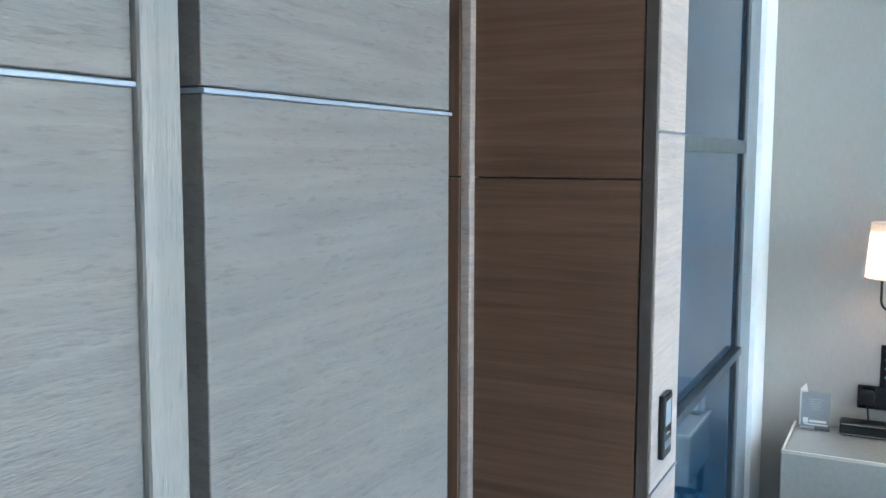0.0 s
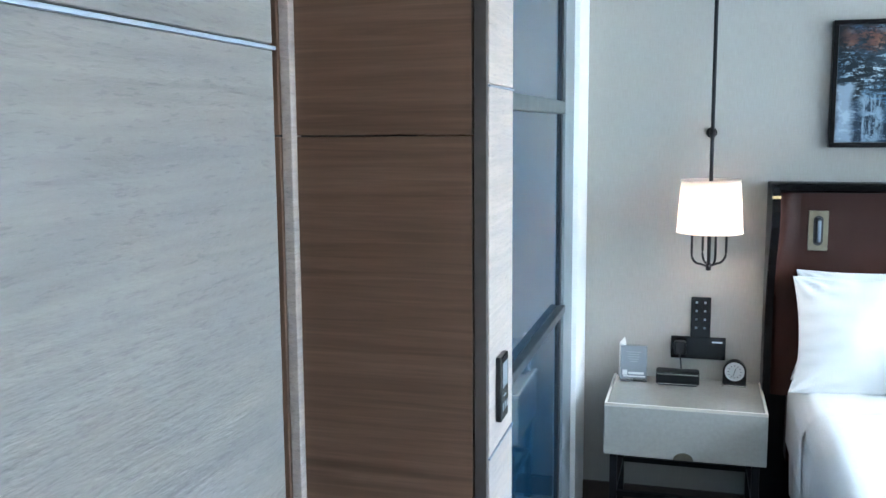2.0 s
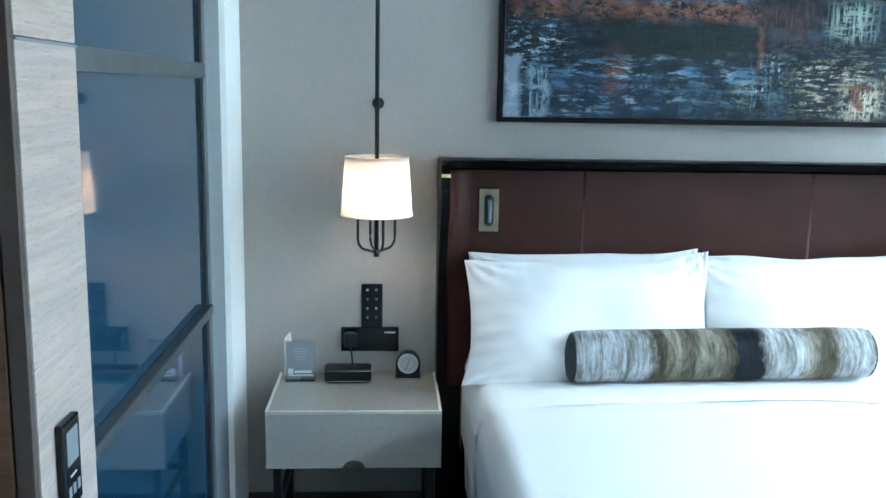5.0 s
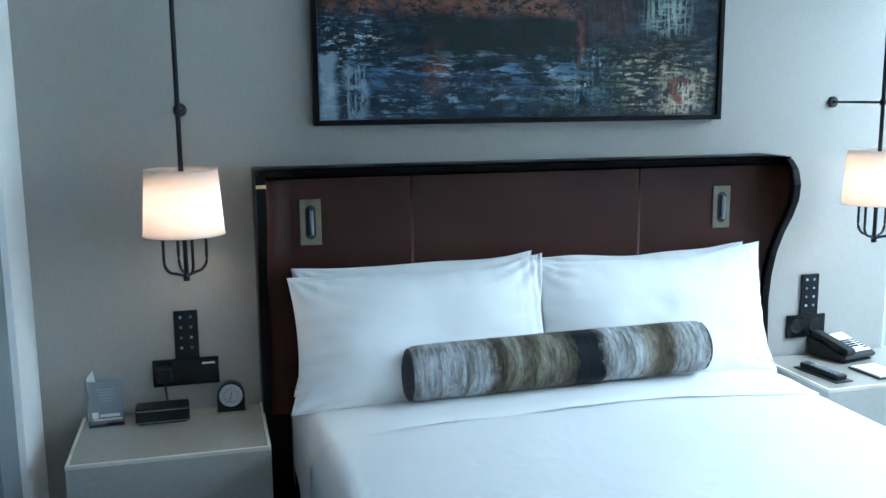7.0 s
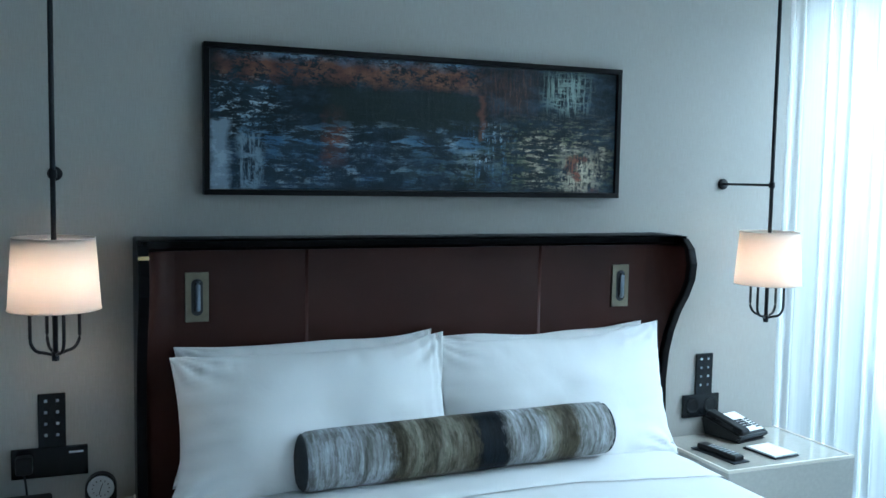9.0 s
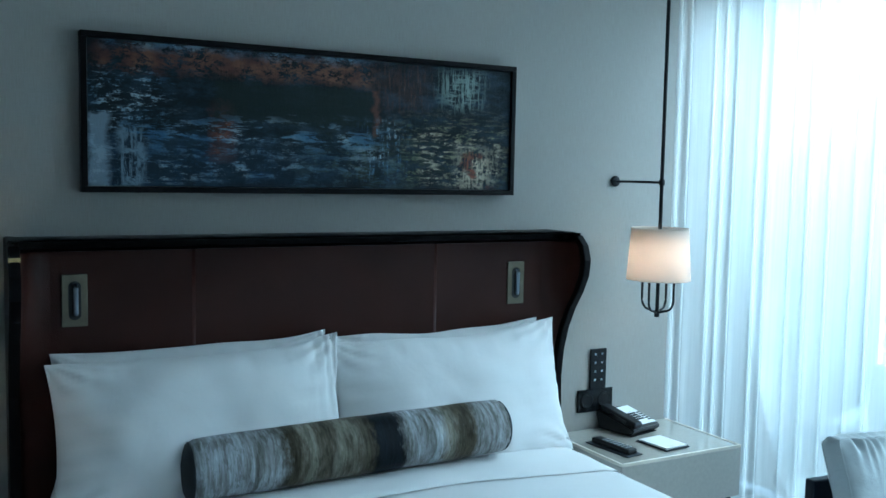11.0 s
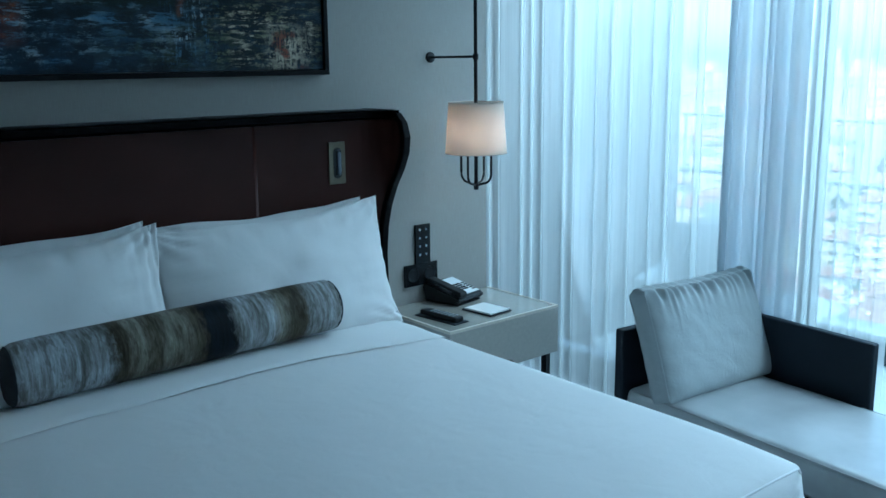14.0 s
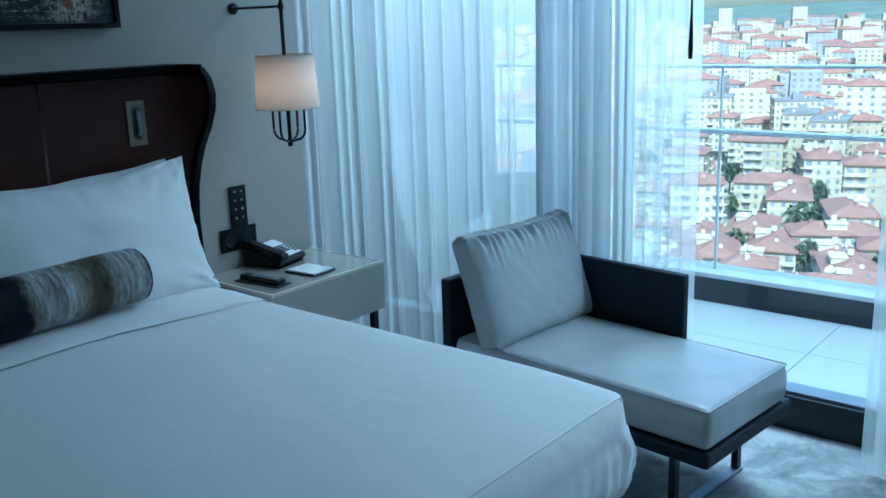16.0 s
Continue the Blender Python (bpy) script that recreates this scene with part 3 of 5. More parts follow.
# glazed bathroom partition
partition = thing("glass_partition", "dark tinted glass bathroom partition in a slim grey metal frame", "partition")
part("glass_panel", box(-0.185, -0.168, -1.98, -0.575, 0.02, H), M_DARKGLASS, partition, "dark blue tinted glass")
part("black_strip", box(-0.20, -0.160, -0.575, -0.535, 0.0, H), M_BLACKGAP, partition, "black gasket strip")
part("stile", box(-0.20, -0.150, -0.535, -0.30, 0.0, H, 0.002), M_GREY_METAL, partition)
part("crossbar", box(-0.168, -0.148, -1.98, -0.56, 1.69, 1.735, 0.002), M_BARMETAL, partition)
part("crossbar", box(-0.168, -0.140, -1.98, -0.56, 0.955, 0.985, 0.003), M_HANDRAIL, partition, "grey metal handrail bar")
# opaque black block added in place of the dim, unseen bathroom
structure("bath_block", box(-1.75, -0.20, -2.10, 0.2, 0.0, H), M_BLACKGAP, "solid black block filling the unseen bathroom behind the glass", category="wall")


def oak_run(name, label, y0, y1, x, thick):
    """Panels of limed oak along the side wall, parted by slim metal channels."""
    t = tagged(thing(name, label, "wall panel"), kind="structure")
    for z0, z1 in ((0.0, 0.995), (1.000, 1.712), (1.717, H)):
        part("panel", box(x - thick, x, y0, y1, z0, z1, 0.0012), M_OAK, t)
    for z in (0.995, 1.712):
        part("channel", box(x - thick, x + 0.002, y0, y1 + 0.003, z, z + 0.0034, 0.0006), M_ALU, t, "slim aluminium channel")
        part("groove", box(x - thick, x - 0.003, y0, y1, z + 0.0036, z + 0.005), M_BLACKGAP, t, "dark shadow groove")
    return t


oak_run("panelling", "limed oak wall panel with a metal channel, beside the dark reveal", -5.6, -3.590, -0.036, 0.05)
oak_run("panelling", "limed oak panel ending the closet wall", -3.537, -3.183, -0.030, 0.05)
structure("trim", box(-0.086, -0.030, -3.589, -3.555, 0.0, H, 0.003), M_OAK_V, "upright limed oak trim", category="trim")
structure("trim_reveal", box(-0.09, -0.050, -3.557, -3.537, 0.0, H), M_STILE, "dark walnut shadow reveal", category="trim")
structure("wall_closet_core", box(-0.60, -0.09, -5.6, -3.19, 0.0, H), M_WALNUT, "closet partition core", category="wall")

# pier between closet and bathroom glass
pier = tagged(thing("pier", "limed oak pier beside the tinted glass with a wall controller", "pier"), kind="structure")
for z0, z1 in ((0.0, 0.995), (1.000, 1.720), (1.726, H)):
    # same oak as the closet wall, with the window's light in its colour
    part("panel", box(-0.075, -0.057, -2.222, -1.995, z0, z1, 0.001), M_OAK_LIT, pier, "limed oak facing")
for z in (0.995, 1.720):
    part("channel", box(-0.075, -0.054, -2.225, -1.994, z, z + 0.004), M_ALU, pier, "slim aluminium channel")
part("core", box(-0.20, -0.076, -2.215, -2.000, 0.0, H), M_WALNUT_V, pier)
part("stile", box(-0.083, -0.059, -2.238, -2.223, 0.0, H, 0.001), M_STILE, pier, "dark walnut edge stile")
for z0, z1 in ((0.0, 1.6285), (1.6315, H)):
    part("panel", box(-0.443, -0.087, -2.236, -2.216, z0, z1, 0.001), M_WALNUT, pier, "horizontal-grain walnut panel")
part("backing", box(-0.443, -0.20, -2.216, -2.10, 0.0, H), M_BLACKGAP, pier)
structure("trim_light", box(-0.465, -0.444, -2.258, -2.10, 0.0, H, 0.002), M_OAK_LIT, "pale oak upright edge strip", category="trim")


def shaker_door(z0, z1, label):
    d = thing("closet_door", label, "closet door", group="closet doors")
    X0, X1, Y = -1.10, -0.466, -2.266
    fr = 0.075
    part("stile", box(X1 - fr, X1, Y, Y + 0.022, z0, z1, 0.001), M_WALNUT_V, d)
    part("stile", box(X0, X0 + fr, Y, Y + 0.022, z0, z1, 0.001), M_WALNUT_V, d)
    part("rail", box(X0 + fr, X1 - fr, Y, Y + 0.022, z0, z0 + 0.046, 0.001), M_WALNUT, d)
    part("rail", box(X0 + fr, X1 - fr, Y, Y + 0.022, z1 - 0.046, z1, 0.001), M_WALNUT, d)
    part("panel", box(X0 + fr + 0.004, X1 - fr - 0.004, Y + 0.004, Y + 0.018, z0 + 0.05, z1 - 0.05), M_WALNUT, d, "inset walnut panel")
    part("groove", box(X0 + fr, X1 - fr, Y + 0.012, Y + 0.020, z0 + 0.046, z1 - 0.046), M_BLACKGAP, d, "dark shadow groove")


shaker_door(0.08, 1.629, "tall walnut framed closet door, closed")
shaker_door(1.633, H - 0.02, "upper walnut framed closet door, closed")
structure("closet_carcass", box(-1.12, -0.466, -2.243, -2.10, 0.0, H), M_BLACKGAP, "dark closet carcass behind the doors", category="closet")

# wall controller on the pier
ctl = thing("wall_controller", "black glass room controller on the oak pier", "wall switch")
part("housing", box(-0.057, -0.044, -2.168, -2.100, 1.054, 1.188, 0.003), M_GLOSSBLACK, ctl)
part("display", box(-0.0442, -0.0430, -2.158, -2.112, 1.122, 1.174, 0.0005), M_DIMKEY, ctl, "small grey display")
for k in range(3):
    part("key", box(-0.0442, -0.0430, -2.158 + 0.018 * k, -2.147 + 0.018 * k, 1.074, 1.090, 0.0004), M_DIMKEY, ctl)
part("indicator", box(-0.0442, -0.0430, -2.148, -2.124, 1.103, 1.106), M_GREYKEY, ctl)

# ---- window wall and balcony ----
structure("window_sill", box(WIN_X, WIN_X + 0.14, -5.6, 0.95, -0.2, 0.135, 0.004), M_FRAME, "raised anthracite threshold of the balcony door", category="sill")
structure("window_head", box(WIN_X, WIN_X + 0.14, -5.6, 0.95, H - 0.10, H), M_FRAME, "window head frame", category="window frame")
win = tagged(thing("window_1", "full-height sliding balcony window in anthracite aluminium", "window"), kind="structure")
for y in (0.92, -1.20, -2.62, -4.1, -5.57):
    part("mullion", box(WIN_X + 0.03, WIN_X + 0.10, y - 0.03, y + 0.03, 0.135, H - 0.1, 0.003), M_FRAME, win)
for a, b_ in ((-1.17, 0.89), (-2.59, -1.23), (-4.07, -2.65), (-5.54, -4.13)):
    p = part("pane", box(WIN_X + 0.060, WIN_X + 0.068, a, b_, 0.135, H - 0.1), M_PANE, win, "clear glass pane")
    p.visible_shadow = False
structure("window_track", box(WIN_X + 0.02, WIN_X + 0.11, -5.6, 0.9, 0.1355, 0.147, 0.001), M_ALU, "pale aluminium sliding track", category="track")

BZ = 0.13
BX = 4.77
structure("balcony_slab", box(WIN_X + 0.14, BX + 0.25, -8.0, 0.2, -0.35, BZ - 0.014), M_KERB, "balcony floor slab", category="balcony")
structure("balcony_kerb", box(BX, BX + 0.16, -8.0, 0.14, BZ - 0.014, BZ + 0.125, 0.004), M_KERB, "dark kerb under the balustrade", category="kerb")
structure("balcony_kerb_cap", box(BX - 0.015, BX + 0.19, -8.0, 0.14, BZ + 0.125, BZ + 0.15, 0.004), M_CAP, "pale stone coping on the kerb", category="coping")
structure("balcony_wall", box(WIN_X + 0.14, BX + 0.05, 0.14, 0.40, -0.35, 3.4), M_RENDER, "grey rendered privacy wall at the balcony's end", category="wall")
structure("balcony_divider", box(4.11, BX - 0.02, 0.100, 0.139, BZ, 1.80, 0.003), M_BARMETAL, "dark metal divider panel before the balcony's end wall", category="divider")
structure("facade", box(WIN_X - 0.1, WIN_X + 0.14, 1.1, 3.0, -3.0, 5.0), M_RENDER, "rendered facade of the hotel", category="facade")

rail = thing("balustrade", "glass balcony balustrade with slim metal rails and posts", "balustrade")
part("top_rail", box(BX + 0.06, BX + 0.10, -8.0, 0.14, 1.281, 1.298, 0.005), M_RAIL, rail, "pale metal top rail")
part("mid_rail", box(BX + 0.055, BX + 0.105, -8.0, 0.14, 0.966, 0.990, 0.005), M_RAIL, rail, "pale metal middle rail")
for k in range(6):
    y = 0.118 - 1.315 * k
    part("post", box(BX + 0.068, BX + 0.088, y - 0.004, y + 0.004, BZ + 0.15, 1.281, 0.002), M_RAIL, rail)
    part("pane", box(BX + 0.072, BX + 0.080, y - 1.305, y - 0.01, BZ + 0.16, 0.955), M_PANE, rail, "clear glass infill").visible_shadow = False

# balcony chair seen through the voile
chair = thing("balcony_chair", "round-backed pale outdoor armchair on the balcony", "chair", pose(4.28, -0.38, BZ, 0, 0, 200))
arc = [(0.30 * math.cos(a), 0.30 * math.sin(a)) for a in (math.radians(-10 + 10 * k) for k in range(21))]
bm = bmesh.new()
cols = [[bm.verts.new((x * s, y * s, z)) for x, y in arc] for s, z in ((1.0, 0.36), (1.06, 0.60 + 0.1), (1.10, 0.72), (1.04, 0.72), (0.93, 0.38))]
for p, q in zip(cols, cols[1:] + cols[:1]):
    for i in range(len(arc) - 1):
        bm.faces.new((p[i], p[i + 1], q[i + 1], q[i]))
part("backrest", bm, M_OUTDOOR, chair, smooth=True)
part("seat", box(-0.27, 0.27, -0.24, 0.26, 0.34, 0.42, 0.03, 3), M_OUTDOOR, chair)
for sx, sy in ((-1, -1), (1, -1), (-1, 1), (1, 1)):
    part("leg", tube([(0.2 * sx, 0.18 * sy, 0.35), (0.25 * sx, 0.23 * sy, 0.0)], 0.013), M_FRAME, chair)
table = thing("balcony_table", "small low white balcony table", "table", pose(4.42, -0.86, BZ))
part("tabletop", lathe([(0, 0.30), (0.2, 0.30), (0.205, 0.305), (0.2, 0.315), (0, 0.315)]), M_CAP, table)
part("pedestal", lathe([(0.13, 0), (0.13, 0.012), (0.02, 0.02), (0.02, 0.30)]), M_FRAME, table)

# ---- curtains ----
hang("sheer_curtain", "white voile curtain drawn across the window beside the bed", 3.60, 0.93, -1.00, 0.125, 0.013, 6, M_SHEER, width=0.024)
hang("drape", "grey-blue lined drape bunched beside the sheer", 3.56, -0.985, -1.305, 0.050, 0.036, 8, M_DRAPE)
hang("sheer_curtain", "gathered voile curtain pulled back at the balcony door", 3.59, -1.285, -1.455, 0.024, 0.020, 12, M_SHEER, width=0.022)
hang("sheer_curtain", "flat voile curtain edge beside the open balcony door", 3.60, -1.450, -1.640, 0.075, 0.012, 31, M_SHEER, width=0.018)
hang("sheer_curtain", "voile curtain bunched beyond the open gap", 3.58, -2.262, -2.72, 0.050, 0.026, 21, M_SHEER, width=0.028)
hang("drape", "grey-blue lined drape gathered at the end wall", 3.50, -5.40, -5.57, 0.060, 0.040, 9, M_DRAPE)
track = thing("curtain_track", "white ceiling curtain track", "curtain track")
part("rail", box(3.54, 3.66, -5.55, 0.94, H - 0.012, H - 0.001), M_CEIL, track)
wand = thing("curtain_wand", "black curtain pull wand hanging at the sheer's edge", "curtain wand", pose(3.585, -1.602, 0))
part("rod", tube([(0, 0, H - 0.01), (0, 0, 1.53)], 0.004, 8), M_BLACKPL, wand)
part("grip", lathe([(0, 1.385), (0.0075, 1.388), (0.0085, 1.42), (0.006, 1.50), (0.004, 1.54), (0, 1.54)], 12), M_BLACKPL, wand, "black rubber grip")

# ---- headboard ----
HX0, HX1, HZ = 0.596, 2.556, 1.422


def headboard():
    hb = thing("headboard", "oxblood leather wingback headboard edged in black lacquered wood", "headboard", pose(0, 0, 0))
    cuts = (HX0 + 0.10, 1.128, 1.985, HX1 - 0.10)
    for a, b_ in zip(cuts, cuts[1:]):
        part("backrest", box(a, b_, -0.130, -0.03, 0.30, HZ - 0.028), M_LEATHER, hb, "oxblood leather panel")
    for x in cuts[1:3]:
        part("welt", tube([(x, -0.1108, 0.32), (x, -0.1108, HZ - 0.032)], 0.020, 64), M_WELT_LIT, hb, "raised leather seam", smooth=True)
    wing = [(-0.0, HZ), (-0.19, HZ), (-0.235, HZ - 0.012), (-0.272, HZ - 0.045), (-0.290, HZ - 0.10), (-0.282, HZ - 0.16), (-0.25, HZ - 0.225),
            (-0.205, HZ - 0.29), (-0.165, HZ - 0.37), (-0.138, HZ - 0.46), (-0.125, HZ - 0.57), (-0.130, HZ - 0.70), (-0.145, HZ - 0.85), (-0.150, 0.0), (0.0, 0.0)]
    for s, x in ((1, HX0), (-1, HX1)):
        b = prism(wing, x, x + s * 0.030, "x", 0.003)
        part("wing", b, M_LACQUER, hb, "black lacquered curved wing")
        # leather lining turning from the wing into the back
        bm = bmesh.new()
        rows = []
        for (y, z) in wing[1:13]:
            y += 0.026
            z = min(z, HZ - 0.028)
            row = []
            for k in range(9):
                f = k / 8
                a = f * math.pi / 2
                row.append(bm.verts.new((x + s * (0.031 + 0.085 * (1 - math.cos(a))), y + (-0.131 - y) * math.sin(a), max(z, 0.30))))
            rows.append(row)
        for p, q in zip(rows, rows[1:]):
            for k in range(8):
                bm.faces.new((p[k], p[k + 1], q[k + 1], q[k]))
        bmesh.ops.recalc_face_normals(bm, faces=bm.faces[:])
        part("wing_lining", bm, M_LEATHER, hb, "leather wing lining", smooth=True)
    # top edge: follows the curve of the wings
    line = [(HX0 + 0.015, -0.24)]
    for k in range(9):
        a = k / 8 * math.pi / 2
        line.append((HX0 + 0.015 + 0.10 * (1 - math.cos(a)), -0.235 + 0.095 * math.sin(a)))
    full = line + [(HX0 + HX1 - x, y) for x, y in reversed(line)]
    outline = full + [(HX1 - 0.01, -0.002), (HX0 + 0.01, -0.002)]
    part("top_edge", prism(outline, HZ - 0.029, HZ - 0.001, "z", 0.004), M_LACQUER, hb, "black lacquered top edge")
    part("back_panel", box(HX0 + 0.03, HX1 - 0.03, -0.03, -0.001, 0.0, HZ - 0.03), M_LACQUER, hb)
    # brass inset lights
    for x0, x1, z0, z1 in ((0.744, 0.812, 1.160, 1.316), (2.286, 2.362, 1.152, 1.310)):
        cx, w = (x0 + x1) / 2, 0.036
        plate = part("reading_light", box(cx - w, cx + w, -0.136, -0.129, z0, z1, 0.0015), M_BRASS, hb, "flush reading light with a brass plate")
        slot = []
        for k in range(24):
            a = k / 24 * 2 * math.pi
            slot.append((cx + 0.018 * math.cos(a), (z0 + z1) / 2 + (0.040 if math.sin(a) > 0 else -0.040) + 0.018 * math.sin(a)))
        part("recess", prism(slot, -0.1375, -0.1355, "y"), M_BLACKGAP, plate, "black oval recess")
        part("light_arm", tube([(cx + 0.002, -0.141, z0 + 0.036), (cx + 0.002, -0.146, z0 + 0.05), (cx + 0.002, -0.146, z1 - 0.04), (cx + 0.002, -0.141, z1 - 0.03)], 0.0075, 10), M_ALU, plate, "polished folded lamp arm", smooth=True)
    # lamp glint on the lacquered wing, put in as a small gold block
    part("edge_glint", box(HX0 - 0.001, HX0 + 0.031, -0.2745, -0.262, HZ - 0.054, HZ - 0.041, 0.001), M_GLINT, hb, "small gold block for the lamp's glint on the wing edge")
    return hb


headboard()

# ---- bed ----
BX0, BX1, BY0, BY1, BT = 0.702, 2.445, -2.035, -0.15, 0.662


def duvet():
    """A smoothly draped cover: flat top, rounded shoulders and nearly upright sides with soft folds."""
    b = bmesh.new()
    r, drop = 0.085, 0.40
    W, L = (BX1 - BX0) / 2, BY1 - BY0
    cx = (BX0 + BX1) / 2

    def section(u, half, belly=1.0):
        """Way along a section from the middle: to x offset and drop."""
        flat = half - r
        if abs(u) <= flat:
            return u, 0.0
        s = math.copysign(1, u)
        e = abs(u) - flat
        arc = r * math.pi / 2
        if e < arc:
            a = e / r
            return s * (flat + r * math.sin(a)), -r * (1 - math.cos(a))
        k = (e - arc) / drop
        return s * (half + 0.014 * math.sin(min(1.0, k * 1.7) * math.pi) * belly - 0.11 * max(0.0, k - 0.22) * belly), -r - (e - arc)
    nx, ny = 190, 170
    U = W - r + r * math.pi / 2 + drop
    V = L - r + r * math.pi / 2 + drop
    grid = []
    for i in range(nx + 1):
        u = -U + 2 * U * i / nx
        row = []
        for j in range(ny + 1):
            v = V * j / ny
            x, dz = section(u, W, 0.25 + 0.75 * max(0.0, min(1.0, (v - L + 0.7) / 0.6)))
            y, dz2 = section(v, L)
            d = -((abs(dz) ** 3 + abs(dz2) ** 3) ** (1 / 3))
            if dz < -r and dz2 < -r:
                d = min(dz, dz2)
            wr = noise.noise(Vector((x * 1.7, y * 1.5, 0.3))) * 0.006 + noise.noise(Vector((x * 5, y * 4, 1.3))) * 0.0022
            hang = max(0.0, min(1.0, (-d - r) / drop))
            fold = 0.032 * hang * (noise.noise(Vector((y * 13, 3.0, d * 1.5))) if abs(dz) > abs(dz2) else noise.noise(Vector((x * 13, 8.0, d * 1.5))))
            crown = (0.008 * (1 - (x / W) ** 2) if abs(x) < W else 0) - 0.014 * max(0.0, (y - L + 0.4) / 0.4) ** 2
            xx, yy = x, -y
            if abs(dz) >= abs(dz2):
                xx += math.copysign(fold, x)
            else:
                yy -= fold
            # rounded corner in plan
            ex, ey = abs(xx) - (W - 0.13), -yy - (L - 0.13)
            if ex > 0 and ey > 0:
                q = math.hypot(ex, ey)
                if q > 0.116 or hang > 0:
                    ang = math.atan2(ey, ex)
                    bl = 0.018 * math.sin(min(1.0, hang * 1.7 + 0.1) * math.pi) - 0.11 * max(0.0, hang - 0.22) if hang > 0 else -0.014 * (1 + d / r)
                    bl += min(1.0, hang * 14) * (0.0030 * math.sin(24 * ang + 8 * hang + 3 * noise.noise(Vector((ang * 2, hang * 3, 5)))) + 0.009 * noise.noise(Vector((ang * 7, hang * 9, 7))))
                    m = (0.13 + bl) / max(q, 0.02)
                    xx = math.copysign(W - 0.13 + ex * m, xx)
                    yy = -(L - 0.13 + ey * m)
            # pleats fanning down and inwards from the foot corners
            along = (L - y) if abs(dz) > abs(dz2) else (W - abs(x))
            near = math.exp(-(max(0.0, along) / 0.30) ** 2) * min(1.0, hang * 14)
            wave = math.sin(125 * along * (1 - 0.45 * hang) + 11 * hang + 3.5 * noise.noise(Vector((along * 5, hang * 2.5, 4.4 if x > 0 else 9.1))))
            pl = 0.0028 * near * wave * (1 - 0.5 * hang) + 0.012 * near * noise.noise(Vector((along * 9, hang * 7, 2.2)))
            if abs(dz) >= abs(dz2):
                xx += math.copysign(pl, xx)
            else:
                yy -= pl
            row.append(b.verts.new((cx + xx, BY1 + yy, max(0.14, BT + d + wr * (1 - hang) + crown))))
        grid.append(row)
    for i in range(nx):
        for j in range(ny):
            b.faces.new((grid[i][j + 1], grid[i + 1][j + 1], grid[i + 1][j], grid[i][j]))
    return b


bed = thing("bed", "king-size bed made up with a smooth white duvet", "bed")
part("duvet", duvet(), M_DUVET, bed, "smooth white cotton duvet cover, tucked square at the foot", smooth=True)
part("mattress", box(BX0 + 0.03, BX1 - 0.03, BY0 + 0.05, BY1 + 0.01, 0.26, BT - 0.03, 0.03, 3), M_PILLOW, bed, "white mattress")
part("base", box(BX0 + 0.05, BX1 - 0.05, BY0 + 0.08, BY1 + 0.01, 0.04, 0.26, 0.01), M_CHARCOAL, bed, "dark upholstered bed base")
for x in (BX0 + 0.15, BX1 - 0.15):
    for y in (BY0 + 0.2, BY1 - 0.1):
        part("leg", box(x - 0.03, x + 0.03, y - 0.03, y + 0.03, 0.0, 0.04), M_BLACKPL, bed)

# seam piping round the duvet's top at the foot and along the sides
seam = [(BX1 - 0.062, BY0 + 0.034, BT - 0.030)] + [(BX1 - 0.098 - 0.1 * k, BY0 + 0.022, BT - 0.001 - 0.003 * (k == 0)) for k in range(16)]
part("piping", tube(seam, 0.0030, 8), M_SEAM, bed, "fine piped seam along the foot edge", smooth=True)


def turn_down():
    """The sheet folded back over the duvet below the pillows."""
    b = bmesh.new()
    nx, ny = 90, 30
    W = (BX1 - BX0) / 2 + 0.004
    cx = (BX0 + BX1) / 2
    r = 0.078
    g = []
    for i in range(nx + 1):
        u = -1 + 2 * i / nx
        s = abs(u) * (W + 0.25)
        if s < W - r:
            x, z = s, 0.0
        elif s < W - r + r * math.pi / 2:
            a = (s - W + r) / r
            x, z = W - r + r * math.sin(a), -r * (1 - math.cos(a))
        else:
            e = s - (W - r + r * math.pi / 2)
            x, z = W + 0.004, -r - e
        x = math.copysign(x, u)
        row = []
        for j in range(ny + 1):
            t = j / ny
            yend = -0.605 - 0.075 * min(1, abs(x / W)) ** 2 + 0.02 * noise.noise(Vector((x * 2, 5, 0)))
            y = BY1 + 0.03 + (yend - BY1 - 0.03) * t
            th = 0.0115 * min(1.0, (1 - t) * 16 + 0.05) ** 0.5
            n = 0.006 * noise.noise(Vector((x * 1.7, y * 1.5 + 2, 0.3))) + 0.003 * noise.noise(Vector((x * 6, y * 9, 4)))
            crown = 0.008 * (1 - (x / W) ** 2)
            row.append(b.verts.new((cx + x, y, BT + z + th * (1 - 0.85 * min(1, max(0, abs(x / W) - 0.62) / 0.3)) + n * (1 if z > -r else 0) + crown)))
        g.append(row)
    for i in range(nx):
        for j in range(ny):
            b.faces.new((g[i][j + 1], g[i + 1][j + 1], g[i + 1][j], g[i][j]))
    return b


part("folded_sheet", turn_down(), M_PILLOW, bed, "white sheet folded back below the pillows", smooth=True)

